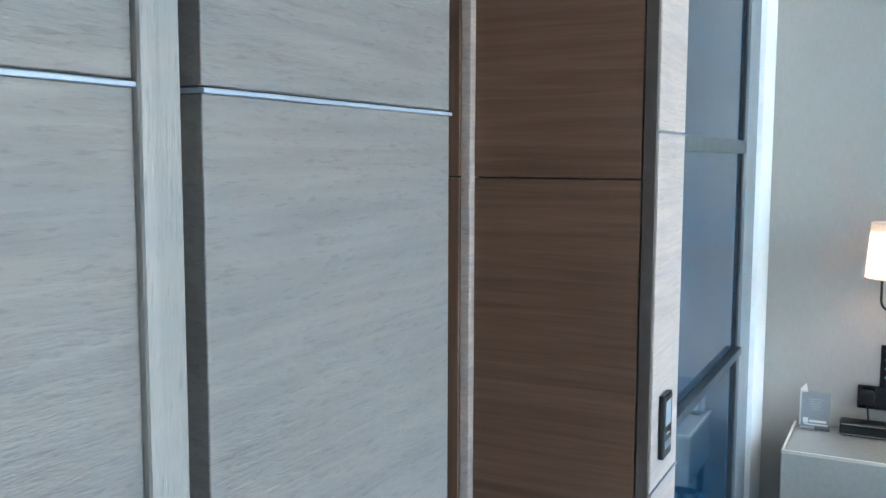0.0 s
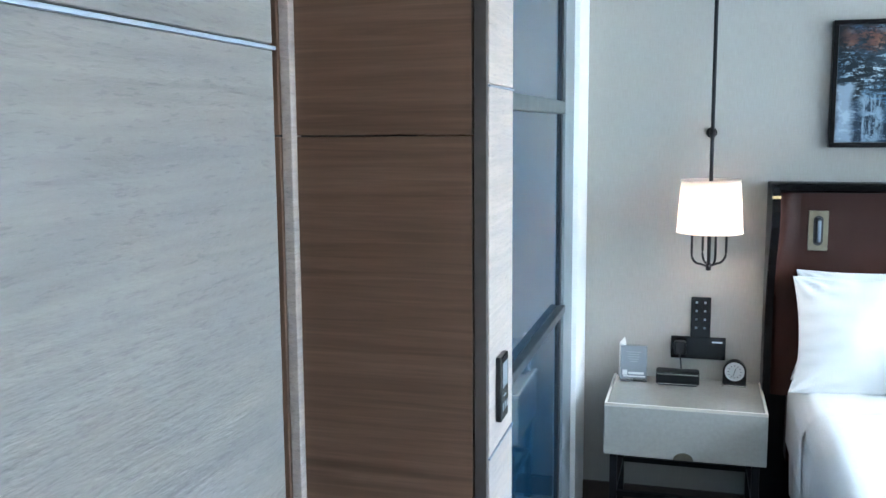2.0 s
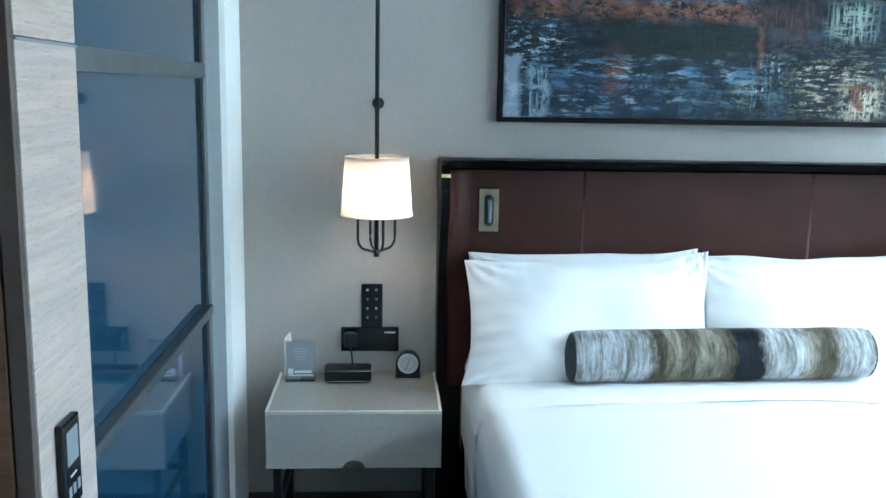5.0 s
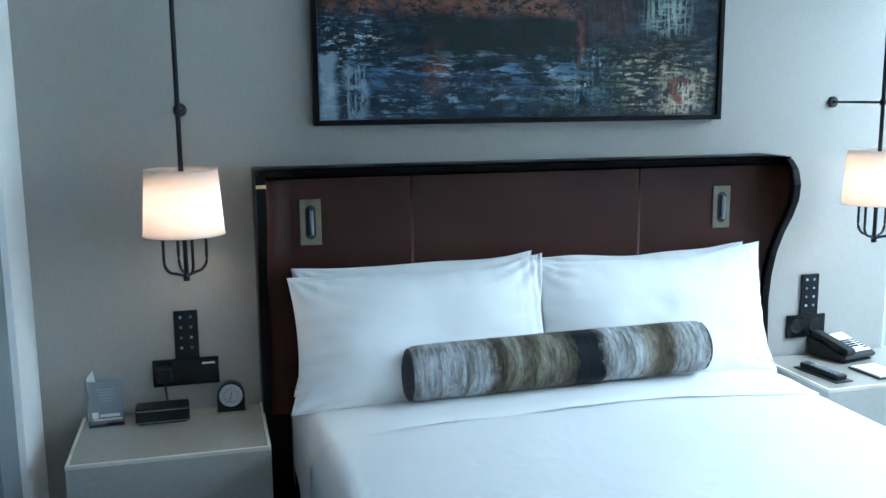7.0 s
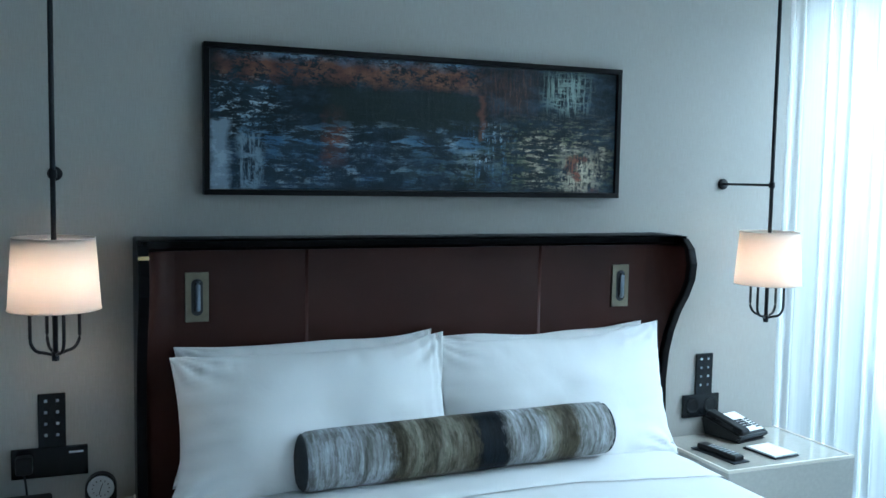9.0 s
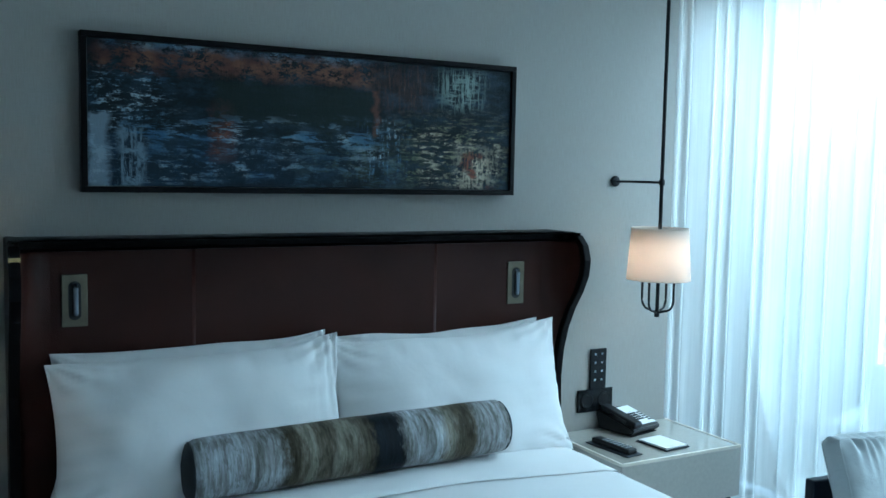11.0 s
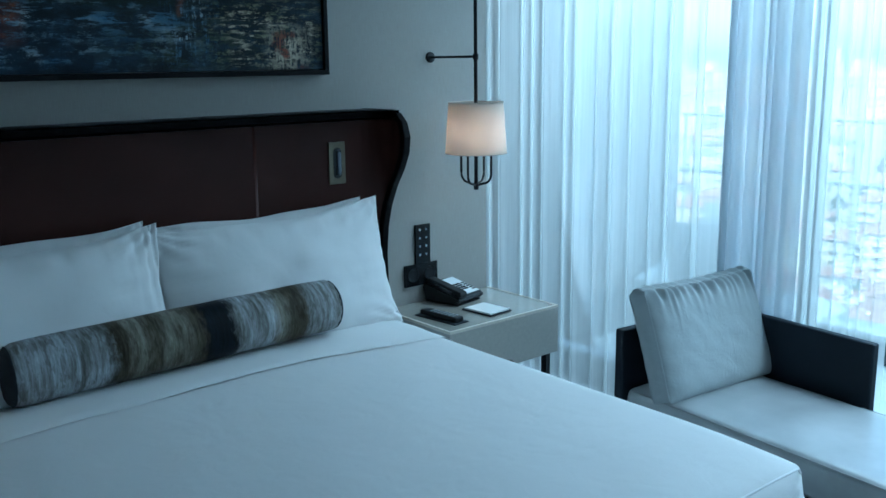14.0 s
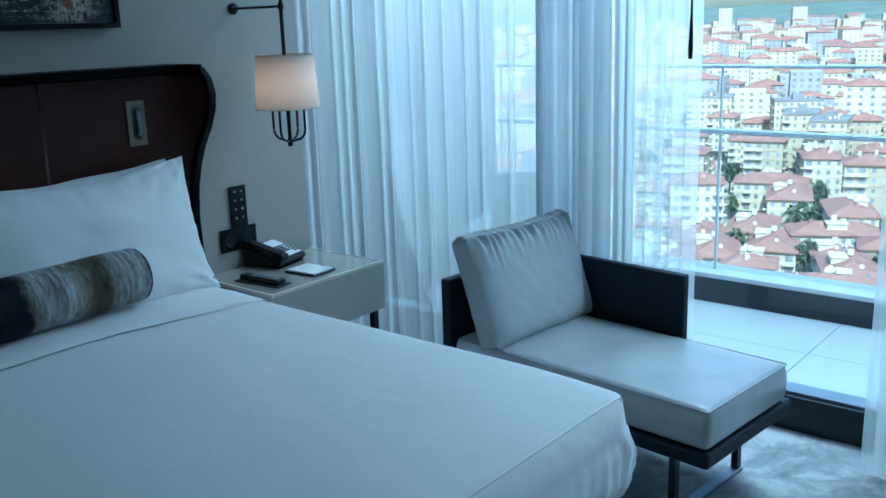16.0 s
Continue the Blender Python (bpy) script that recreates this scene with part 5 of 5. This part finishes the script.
def boxed_cushion(w, h, d):
    """A boxed cushion standing in the x-z plane: full face, pleats under the top seam, gathered gusset."""
    b = bmesh.new()
    nx, nz, nd = 150, 44, 8

    def at(s, t, q):
        """s and t over the face, q from the front face (0) through the gusset to the back (1)."""
        ex, ez = abs(2 * s - 1), abs(2 * t - 1)
        full = (1 - ex ** 5) ** 0.6 * (1 - ez ** 5) ** 0.6
        rc = 0.018
        x, z = (s - 0.5) * w, (t - 0.5) * h
        cx, cz = max(0, abs(x) - w / 2 + rc), max(0, abs(z) - h / 2 + rc)
        m = math.hypot(cx, cz)
        if cx > 0 and cz > 0 and m > rc:
            x -= math.copysign(cx * (1 - rc / m), x)
            z -= math.copysign(cz * (1 - rc / m), z)
        z -= 0.010 * (1 - ex ** 2) * (t > 0.5) * (ez ** 3)
        x *= 1 - 0.020 * (1 - ez ** 2) * ex ** 3
        side = 1 - 2 * q
        y = -side * (d / 2 + 0.042 * full)
        ph = s * 98 + 6 * noise.noise(Vector((s * 5, 0.4, 7)))
        near = math.exp(-((1 - t) / (0.10 + 0.09 * abs(noise.noise(Vector((s * 9, 3, 3)))))) ** 1.5) * min(1, (1 - ex) * 9)
        y += side * near * (0.0115 * math.sin(ph) + 0.018 * noise.noise(Vector((s * 17, t * 4, 1)))) * (1 if t < 0.995 else 0.3)
        y += side * full * (0.004 * noise.noise(Vector((s * 3, t * 3, 2))) + 0.0025 * noise.noise(Vector((s * 9 + t * 5, t * 7, 6))))
        lf = math.exp(-(s / 0.10) ** 2) * full
        y += side * 0.004 * lf * math.sin(t * 34)
        puff = math.sin(q * math.pi)
        z += 0.014 * puff * (t > 0.999) + 0.006 * math.sin(ph * 0.8 + q * 4) * puff * (t > 0.999)
        x += math.copysign(0.010 * puff, x) * (ex > 0.999)
        return (x, y, z)
    lin = [0.5 - 0.5 * math.cos(math.pi * (i / nx)) * (0.65 + 0.35 * abs(math.cos(math.pi * (i / nx)))) for i in range(nx + 1)]
    lt = [0.5 - 0.5 * math.cos(math.pi * (j / nz)) for j in range(nz + 1)]
    front = [[b.verts.new(at(s, t, 0.0)) for t in lt] for s in lin]
    back = [[b.verts.new(at(s, t, 1.0)) for t in lt] for s in lin]
    for i in range(nx):
        for j in range(nz):
            b.faces.new((front[i][j], front[i + 1][j], front[i + 1][j + 1], front[i][j + 1]))
            b.faces.new((back[i][j], back[i][j + 1], back[i + 1][j + 1], back[i + 1][j]))
    edge = [(i, 0) for i in range(nx)] + [(nx, j) for j in range(nz)] + [(i, nz) for i in range(nx, 0, -1)] + [(0, j) for j in range(nz, 0, -1)]
    cols = [[front[i][j]] + [b.verts.new(at(lin[i], lt[j], k / nd)) for k in range(1, nd)] + [back[i][j]] for i, j in edge]
    for p, q in zip(cols, cols[1:] + cols[:1]):
        for k in range(nd):
            b.faces.new((p[k], p[k + 1], q[k + 1], q[k]))
    seams = []
    for col in ((0.0, 1.0)):
        pts = [Vector(at(lin[i], lt[j], col)) + Vector((0, -0.0005 if col == 0 else 0.0005, 0)) for i, j in edge]
        seams.append(tube([tuple(p) for p in pts + pts[:1]], 0.0024, 6))
    bmesh.ops.recalc_face_normals(b, faces=b.faces[:])
    return b, seams


cloth, seams = boxed_cushion(0.575, 0.398, 0.075)
bc = thing("back_cushion", "pale grey boxed cushion with pleated top on the chaise", "cushion", pose(2.863, -2.033, 0, 0, 0, -5.5) @ pose(0.277, 0.912, 0.612, -20, 0, 0))
part("cover", cloth, M_CUSHION, bc, "pale grey velvet cover", smooth=True)
for q in seams:
    part("piping", q, M_CUSHION, bc, smooth=True)

# ---- the town below ----
GZ = -58.0
# ground colour raised to suggest haze over the town
M_GROUND = plain("town_ground", (0.30, 0.29, 0.27), 0.9, vary=0.4, size=0.06)


def facade_mat(name, colour):
    return plain(name, colour, 0.8, vary=0.08, size=0.15)


FACADES = [facade_mat("cream_render", (0.50, 0.45, 0.33)), facade_mat("white_render", (0.55, 0.52, 0.42)), facade_mat("ochre_render", (0.42, 0.37, 0.28)),
           facade_mat("salmon_render", (0.40, 0.29, 0.25)), facade_mat("grey_render", (0.34, 0.35, 0.36))]
M_BRICKRED = facade_mat("brick_red_render", (0.26, 0.12, 0.11))
# glass paled: the haze of distance is in its colour
M_DARKWIN = plain("hazed_window_glass", (0.24, 0.27, 0.30), 0.25, 0.0, 0.6, vary=0.45, size=0.3)
M_GREYROOF = plain("grey_roof_sheet", (0.22, 0.24, 0.26), 0.6, vary=0.15, size=0.2)
M_DISH = plain("white_roof_kit", (0.65, 0.66, 0.66), 0.5)


def roof_tiles():
    m = Mat("clay_roof_tiles", rough=0.8, spec=0.3)
    w = m.node("ShaderNodeTexWave", Scale=1.4, Distortion=0.6)
    m.link(m.xyz, w.inputs["Vector"])
    n = m.noise(size=0.5, detail=7, rough=0.7)
    c = m.ramp(n, [(0.3, (0.26, 0.135, 0.115)), (0.55, (0.36, 0.21, 0.18)), (0.75, (0.48, 0.35, 0.30))])
    m.colour(m.mix(0.35, c, m.ramp(w.outputs["Fac"], [(0.1, (0.6, 0.6, 0.6)), (0.4, (1, 1, 1))]), "MULTIPLY"))
    m.bump(w.outputs["Fac"], 0.06)
    return m.m


M_TILES = roof_tiles()


def leaf_mat():
    m = Mat("hazed_foliage", (0.05, 0.08, 0.035), 0.8, spec=0.3)
    # leaf greens lightened to look hazy from afar
    m.colour(m.ramp(m.noise(size=0.9, detail=3), [(0.3, (0.060, 0.095, 0.055)), (0.7, (0.095, 0.135, 0.075))]))
    return m.m


M_LEAF = leaf_mat()
M_BARK = plain("bark", (0.10, 0.075, 0.05), 0.9)

structure("ground", box(-400, 4200, -3600, 3600, GZ - 2, GZ), M_GROUND, "town ground reaching to the horizon", category="ground")


def quad(b, pts):
    b.faces.new([b.verts.new(p) for p in pts])


def house(w, d, floors, wall_m, roof_kind, seed, label):
    """A block of flats: walls, recessed windows, balconies, a hipped or flat roof with its kit. Its base is at the origin."""
    rnd = random.Random(seed)
    t = thing("apartment_building", label, "building", group="town buildings")
    fh = 3.0
    h = floors * fh
    b = box(-w / 2, w / 2, -d / 2, d / 2, 0, h)
    for k in range(1, floors):
        box(-w / 2 - 0.12, w / 2 + 0.12, -d / 2 - 0.12, d / 2 + 0.12, k * fh - 0.12, k * fh + 0.1, bm=b)
    part("wall", b, wall_m, t)
    g = bmesh.new()
    fr = bmesh.new()
    bal = bmesh.new()
    for side in range(4):
        L, off = (w, d / 2) if side % 2 == 0 else (d, w / 2)
        n = max(2, int(L / 3.0))
        step = L / n
        rot = Matrix.Rotation(side * math.pi / 2, 4, "Z")
        bcol = {rnd.randrange(n)} | ({0} if rnd.random() < 0.5 else {n - 1})
        for k in range(floors):
            for c in range(n):
                cx = -L / 2 + step * (c + 0.5)
                wide = 1.0 if c in bcol else 0.62
                z0, z1 = k * fh + (0.4 if c in bcol else 1.0), k * fh + 2.45
                for bm_, gx, dd in ((g, 0.0, 0.03), (fr, 0.13, 0.015)):
                    pts = [rot @ Vector((cx - wide - gx, -off - dd, z0 - gx)), rot @ Vector((cx + wide + gx, -off - dd, z0 - gx)), rot @ Vector((cx + wide + gx, -off - dd, z1 + gx)), rot @ Vector((cx - wide - gx, -off - dd, z1 + gx))]
                    quad(bm_, pts)
                if c in bcol and k > 0:
                    q = box(cx - step * 0.46, cx + step * 0.46, -off - 1.2, -off, k * fh - 0.15, k * fh + 0.05)
                    box(cx - step * 0.46, cx + step * 0.46, -off - 1.2, -off - 1.1, k * fh + 0.05, k * fh + 0.95, bm=q)
                    bmesh.ops.transform(q, matrix=rot, verts=q.verts[:])
                    join(bal, q)
    tagged(part("window", g, M_DARKWIN, t, "rows of dark windows"), kind="stuff")
    tagged(part("window_surround", fr, FACADES[1], t, "pale window surrounds"), kind="stuff")
    tagged(part("balcony", bal, FACADES[1] if rnd.random() < 0.6 else wall_m, t, "stacked balconies"), kind="stuff")
    if roof_kind == "hip":
        o, rh = 0.7, min(w, d) * 0.20
        b = bmesh.new()
        e = [(-w / 2 - o, -d / 2 - o), (w / 2 + o, -d / 2 - o), (w / 2 + o, d / 2 + o), (-w / 2 - o, d / 2 + o)]
        inset = min(w, d) / 2
        rx, ry = max(0.2, w / 2 - inset), max(0.2, d / 2 - inset)
        lo = [b.verts.new((*p, h)) for p in e]
        mid = [b.verts.new((*p, h + 0.25)) for p in e]
        top = [b.verts.new(p) for p in ((-rx, -ry, h + rh), (rx, -ry, h + rh), (rx, ry, h + rh), (-rx, ry, h + rh))]
        b.faces.new(lo[::-1])
        b.faces.new(top)
        for k in range(4):
            l = (k + 1) % 4
            b.faces.new((lo[k], lo[l], mid[l], mid[k]))
            b.faces.new((mid[k], mid[l], top[l], top[k]))
        part("roof", b, M_TILES, t, "red clay tiled roof")
        top_z = h + rh * 0.55
    else:
        b = box(-w / 2 - 0.3, w / 2 + 0.3, -d / 2 - 0.3, d / 2 + 0.3, h, h + 0.35)
        for s in (-1, 1):
            box(-w / 2 - 0.3, w / 2 + 0.3, s * (d / 2 + 0.15) - 0.15, s * (d / 2 + 0.15) + 0.15, h + 0.35, h + 1.0, bm=b)
            box(s * (w / 2 + 0.15) - 0.15, s * (w / 2 + 0.15) + 0.15, -d / 2, d / 2, h + 0.35, h + 1.0, bm=b)
        box(-2, 2.4, -2, 2, h + 0.35, h + 3.0, bm=b)
        part("roof", b, M_GREYROOF, t, "flat grey roof with a stair head")
        top_z = h + 0.4
    if floors <= 4 and roof_kind == "hip":
        # roof terrace with a white parapet, a skylight run and water tanks
        x, y = rnd.uniform(-w * 0.2, w * 0.2), -d * 0.22
        q = box(x - 2.6, x + 2.6, y - 1.8, y + 1.8, h + 0.2, h + 2.6)
        box(x - 2.9, x + 2.9, y - 2.1, y + 2.1, h + 2.6, h + 2.85, bm=q)
        part("roof_terrace", q, FACADES[1], t, "white dormer with a flat lid")
        part("water_tank", join(lathe([(0, h + 2.9), (0.7, h + 2.9), (0.75, h + 4.0), (0, h + 4.2)], 12), box(x + 1.2, x + 2.2, y - 0.5, y + 0.5, h + 2.85, h + 3.7)), M_DISH, t, "white roof tanks")
    for k in range(rnd.randint(2, 4)):
        x, y = rnd.uniform(-w * 0.32, w * 0.32), rnd.uniform(-d * 0.3, d * 0.3)
        part("chimney", box(x - 0.45, x + 0.45, y - 0.35, y + 0.35, h + 0.2, top_z + 1.7), rnd.choice((M_BRICKRED, FACADES[1], M_GREYROOF)), t)
    for k in range(rnd.randint(2, 5)):
        x, y = rnd.uniform(-w * 0.4, w * 0.4), rnd.uniform(-d * 0.4, d * 0.4)
        dish = lathe([(0, 0.1), (0.3, 0.16), (0.55, 0.32), (0.5, 0.34), (0, 0.16)], 10, "x")
        bmesh.ops.translate(dish, verts=dish.verts[:], vec=(x, y, top_z + 0.9))
        part("satellite_dish", join(dish, box(x - 0.06, x + 0.06, y - 0.06, y + 0.06, h, top_z + 0.9)), M_DISH, t)
    return t


KINDS = [
    house(16, 13, 5, FACADES[1], "hip", 1, "white rendered block of flats under a red tiled roof"),
    house(19, 13, 4, M_BRICKRED, "flat", 2, "brick-red block of flats with a pale flat roof"),
    house(22, 14, 7, FACADES[0], "flat", 3, "cream seven-storey block of flats"),
    house(14, 14, 6, FACADES[2], "hip", 4, "ochre block of flats under a red tiled roof"),
    house(15, 12, 5, FACADES[3], "hip", 5, "salmon block of flats under a red tiled roof"),
    house(18, 15, 9, FACADES[1], "flat", 6, "tall white block of flats"),
    house(24, 13, 3, FACADES[0], "hip", 7, "low cream house with a wide red tiled roof"),
    house(13, 11, 4, FACADES[4], "hip", 8, "grey house under a red tiled roof"),
]


rnd = random.Random(77)
spots = []


def free(x, y, r):
    for a, b_, q in spots:
        if (a - x) ** 2 + (b_ - y) ** 2 < (r + q) ** 2:
            return False
    spots.append((x, y, r))
    return True


# near rows first, then thinning with distance
count = 0
for ring, (r0, r1, n, rad) in enumerate(((88, 236, 165, 6.6), (236, 310, 84, 8.8), (310, 420, 104, 9.6))):
    tries = 0
    made = 0
    while made < n and tries < n * 30:
        tries += 1
        a = radians(rnd.uniform(-8, 66))
        dist = math.sqrt(rnd.uniform(r0 ** 2, r1 ** 2))
        x, y = 4 + dist * math.cos(a), dist * math.sin(a) - 2
        if not free(x, y, rad):
            continue
        k = rnd.choice((6, 6, 6, 6, 7) if ring == 0 else (0, 3, 6, 4, 1, 7, 0, 6) if ring == 1 else (0, 2, 3, 4, 6, 7, 0, 2, 6))
        drop = (-6.0 if k == 7 else rnd.uniform(-3.5, -2.0)) if ring == 0 else 0.0
        copy_thing(KINDS[k], pose(x, y, GZ + drop + (dist / 1700) ** 1.2 * 26, 0, 0, 20 + rnd.choice((0, 90, 180, 270)) + rnd.uniform(-9, 9)) @ Matrix.Diagonal((0.84, 0.84, 0.92, 1)))
        made += 1
for k, t in enumerate(KINDS):
    t.matrix_basis = pose(300 + 40 * k, -120 - 10 * k, GZ, 0, 0, 15 * k)

# beyond them the town is too dense to count
far = [bmesh.new() for _ in range(5)]
for n, (r0, r1, rad) in ((820, (420, 850, 10.0)), (950, (850, 1800, 14.5))):
    made = tries = 0
    while made < n and tries < n * 20:
        tries += 1
        a = radians(rnd.uniform(-8, 66))
        dist = math.sqrt(rnd.uniform(r0 ** 2, r1 ** 2))
        x, y = 4 + dist * math.cos(a), dist * math.sin(a) - 2
        if not free(x, y, rad):
            continue
        made += 1
        w, d, fl = rnd.uniform(7, 11), rnd.uniform(6, 9), rnd.choice((3, 4, 5, 5, 6, 8))
        if dist > 900:
            w, d = w * 1.4, d * 1.4
        z = GZ + (dist / 1700) ** 1.2 * 26
        m = Matrix.Translation((x, y, z)) @ Matrix.Rotation(radians(20 + rnd.choice((0, 90)) + rnd.uniform(-12, 12)), 4, "Z")
        h = fl * 3.0
        b = far[rnd.randrange(3)]
        vs = [[m @ Vector((sx * w, sy * d, hh)) for sx, sy in ((-1, -1), (1, -1), (1, 1), (-1, 1))] for hh in (0, h)]
        for k in range(4):
            quad(b, [vs[0][k], vs[0][(k + 1) % 4], vs[1][(k + 1) % 4], vs[1][k]])
        r = far[3]
        top = [m @ Vector((sx * w * 0.45, 0, h + 2.6)) for sx in (-1, 1)]
        eave = [m @ Vector((sx * w * 1.05, sy * d * 1.05, h)) for sx, sy in ((-1, -1), (1, -1), (1, 1), (-1, 1))]
        if rnd.random() < 0.7:
            quad(r, [eave[0], eave[1], top[1], top[0]])
            quad(r, [eave[2], eave[3], top[0], top[1]])
            quad(r, [eave[1], eave[2], top[1]])
            quad(r, [eave[3], eave[0], top[0]])
        else:
            quad(b, vs[1])
        g = far[4]
        for side in range(4):
            L, off = (w, d) if side % 2 == 0 else (d, w)
            rot = m @ Matrix.Rotation(side * math.pi / 2, 4, "Z")
            nn = 4
            for k in range(fl):
                for c in range(nn):
                    cx = -L + 2 * L / nn * (c + 0.5)
                    quad(g, [rot @ Vector((cx - 0.8, -off - 0.05, k * 3 + 0.9)), rot @ Vector((cx + 0.8, -off - 0.05, k * 3 + 0.9)), rot @ Vector((cx + 0.8, -off - 0.05, k * 3 + 2.3)), rot @ Vector((cx - 0.8, -off - 0.05, k * 3 + 2.3))])
town = tagged(thing("far_town", "dense far blocks of flats under red roofs", "buildings"), kind="stuff")
for b, mm, nm in zip(far, (FACADES[0], FACADES[1], FACADES[4], M_TILES, M_DARKWIN), ("walls", "walls", "walls", "roofs", "windows")):
    tagged(part(nm, b, mm, town), kind="stuff")

# towers on the skyline
for x, y, w, fl in ((1450, 810, 40, 20), (1380, 715, 32, 18), (1320, 545, 28, 17), (1600, 533, 34, 17)):
    tower = thing("tower_block", "pale high-rise tower on the skyline", "building", pose(x, y, GZ + 12, 0, 0, 25), group="towers")
    part("wall", box(-w / 2, w / 2, -w / 3, w / 3, 0, fl * 3.2), FACADES[1], tower)
    g = bmesh.new()
    for k in range(1, fl):
        for c in range(8):
            cx = -w / 2 + w / 8 * (c + 0.5)
            quad(g, [(cx - w / 26, -w / 3 - 0.1, k * 3.2), (cx + w / 26, -w / 3 - 0.1, k * 3.2), (cx + w / 26, -w / 3 - 0.1, k * 3.2 + 1.6), (cx - w / 26, -w / 3 - 0.1, k * 3.2 + 1.6)])
            yy = -w / 3 + w / 12 * (c + 0.5)
            quad(g, [(-w / 2 - 0.1, yy + w / 34, k * 3.2), (-w / 2 - 0.1, yy - w / 34, k * 3.2), (-w / 2 - 0.1, yy - w / 34, k * 3.2 + 1.6), (-w / 2 - 0.1, yy + w / 34, k * 3.2 + 1.6)])
    tagged(part("window", g, M_DARKWIN, tower, "rows of small dark windows"), kind="stuff")


def tree_mesh(seed):
    rnd = random.Random(seed)
    crown = bmesh.new()
    for k in range(260):
        a, z = rnd.uniform(0, 6.283), rnd.uniform(-1, 1)
        r = rnd.uniform(0.45, 1.0) * (1 + 0.35 * math.sin(3 * a + seed))
        c = Vector((math.cos(a) * r * 2.9 * math.sqrt(1 - z * z), math.sin(a) * r * 2.9 * math.sqrt(1 - z * z), 6.6 + z * 2.9 * rnd.uniform(0.7, 1.1)))
        s = rnd.uniform(0.35, 0.75)
        d1, d2 = Vector((rnd.uniform(-1, 1), rnd.uniform(-1, 1), rnd.uniform(-1, 1))).normalized(), Vector((rnd.uniform(-1, 1), rnd.uniform(-1, 1), rnd.uniform(-1, 1))).normalized()
        quad(crown, [c - d1 * s, c + d2 * s, c + d1 * s * 0.9, c - d2 * s])
    trunk = tube([(0, 0, 0), (0.1, 0.05, 2.5), (0.0, 0.1, 5.0)], 0.22, 7)
    for k in range(5):
        a = k * 1.3
        tube([(0.05, 0.05, 3.0 + 0.3 * k), (1.0 * math.cos(a), 1.0 * math.sin(a), 5.0 + 0.2 * k), (1.7 * math.cos(a), 1.7 * math.sin(a), 6.6)], 0.09, 5, bm=trunk)
    return trunk, crown


TREES = []
for s in range(3):
    tr, cr = tree_mesh(s + 5)
    t = thing("tree", "leafy street tree between the houses", "tree", pose(150 + 9 * s, -60, GZ), group="street trees")
    part("trunk", tr, M_BARK, t)
    part("crown", cr, M_LEAF, t)
    TREES.append(t)
for k in range(350):
    a = radians(rnd.uniform(-6, 62))
    dist = 100 + 500 * rnd.random() ** 1.4
    x, y = 4 + dist * math.cos(a), dist * math.sin(a) - 2
    s = rnd.uniform(0.6, 1.15)
    if all((p - x) ** 2 + (q - y) ** 2 > (r * 0.66) ** 2 for p, q, r in spots):
        o = copy_thing(rnd.choice(TREES), pose(x, y, GZ, 0, 0, rnd.uniform(0, 360)) @ Matrix.Scale(s, 4))

# hills at the horizon
bm = bmesh.new()
prev = None
for i in range(121):
    a = radians(-25 + 110 * i / 120)
    col = []
    for j, (r, f) in enumerate(((1750, 0.0), (2100, 0.35), (2700, 0.75), (3400, 1.0), (4000, 0.9))):
        hgt = f * (64 + 34 * noise.noise(Vector((i * 0.06, j * 0.6, 2))) + 10 * noise.noise(Vector((i * 0.3, j, 5))))
        col.append(bm.verts.new((r * math.cos(a), r * math.sin(a), GZ + 22 * (j > 0) + hgt)))
    if prev:
        for j in range(4):
            bm.faces.new((prev[j], prev[j + 1], col[j + 1], col[j]))
    prev = col
M_HILL = plain("hazy_green_hills", (0.12, 0.17, 0.15), 0.95, vary=0.3, size=0.01)
structure("backdrop", bm, M_HILL, "low green hills on the horizon", category="hills")

# balcony floor tiles, last
for i, (x0, x1) in enumerate(((WIN_X + 0.145, 4.2975), (4.3005, BX - 0.003))):
    tile_me = None
    for j in range(9):
        y1 = 0.136 - 0.993 * j
        if tile_me is None:
            o = part("tile", box(0, x1 - x0, -0.990, 0, 0, 0.012, 0.001), M_TILE, None)
            tile_me = o.data
        else:
            o = new("tile", tile_me)
        o.parent = bpy.data.objects["balcony_slab"]
        o.location = (x0, y1, BZ - 0.0135)
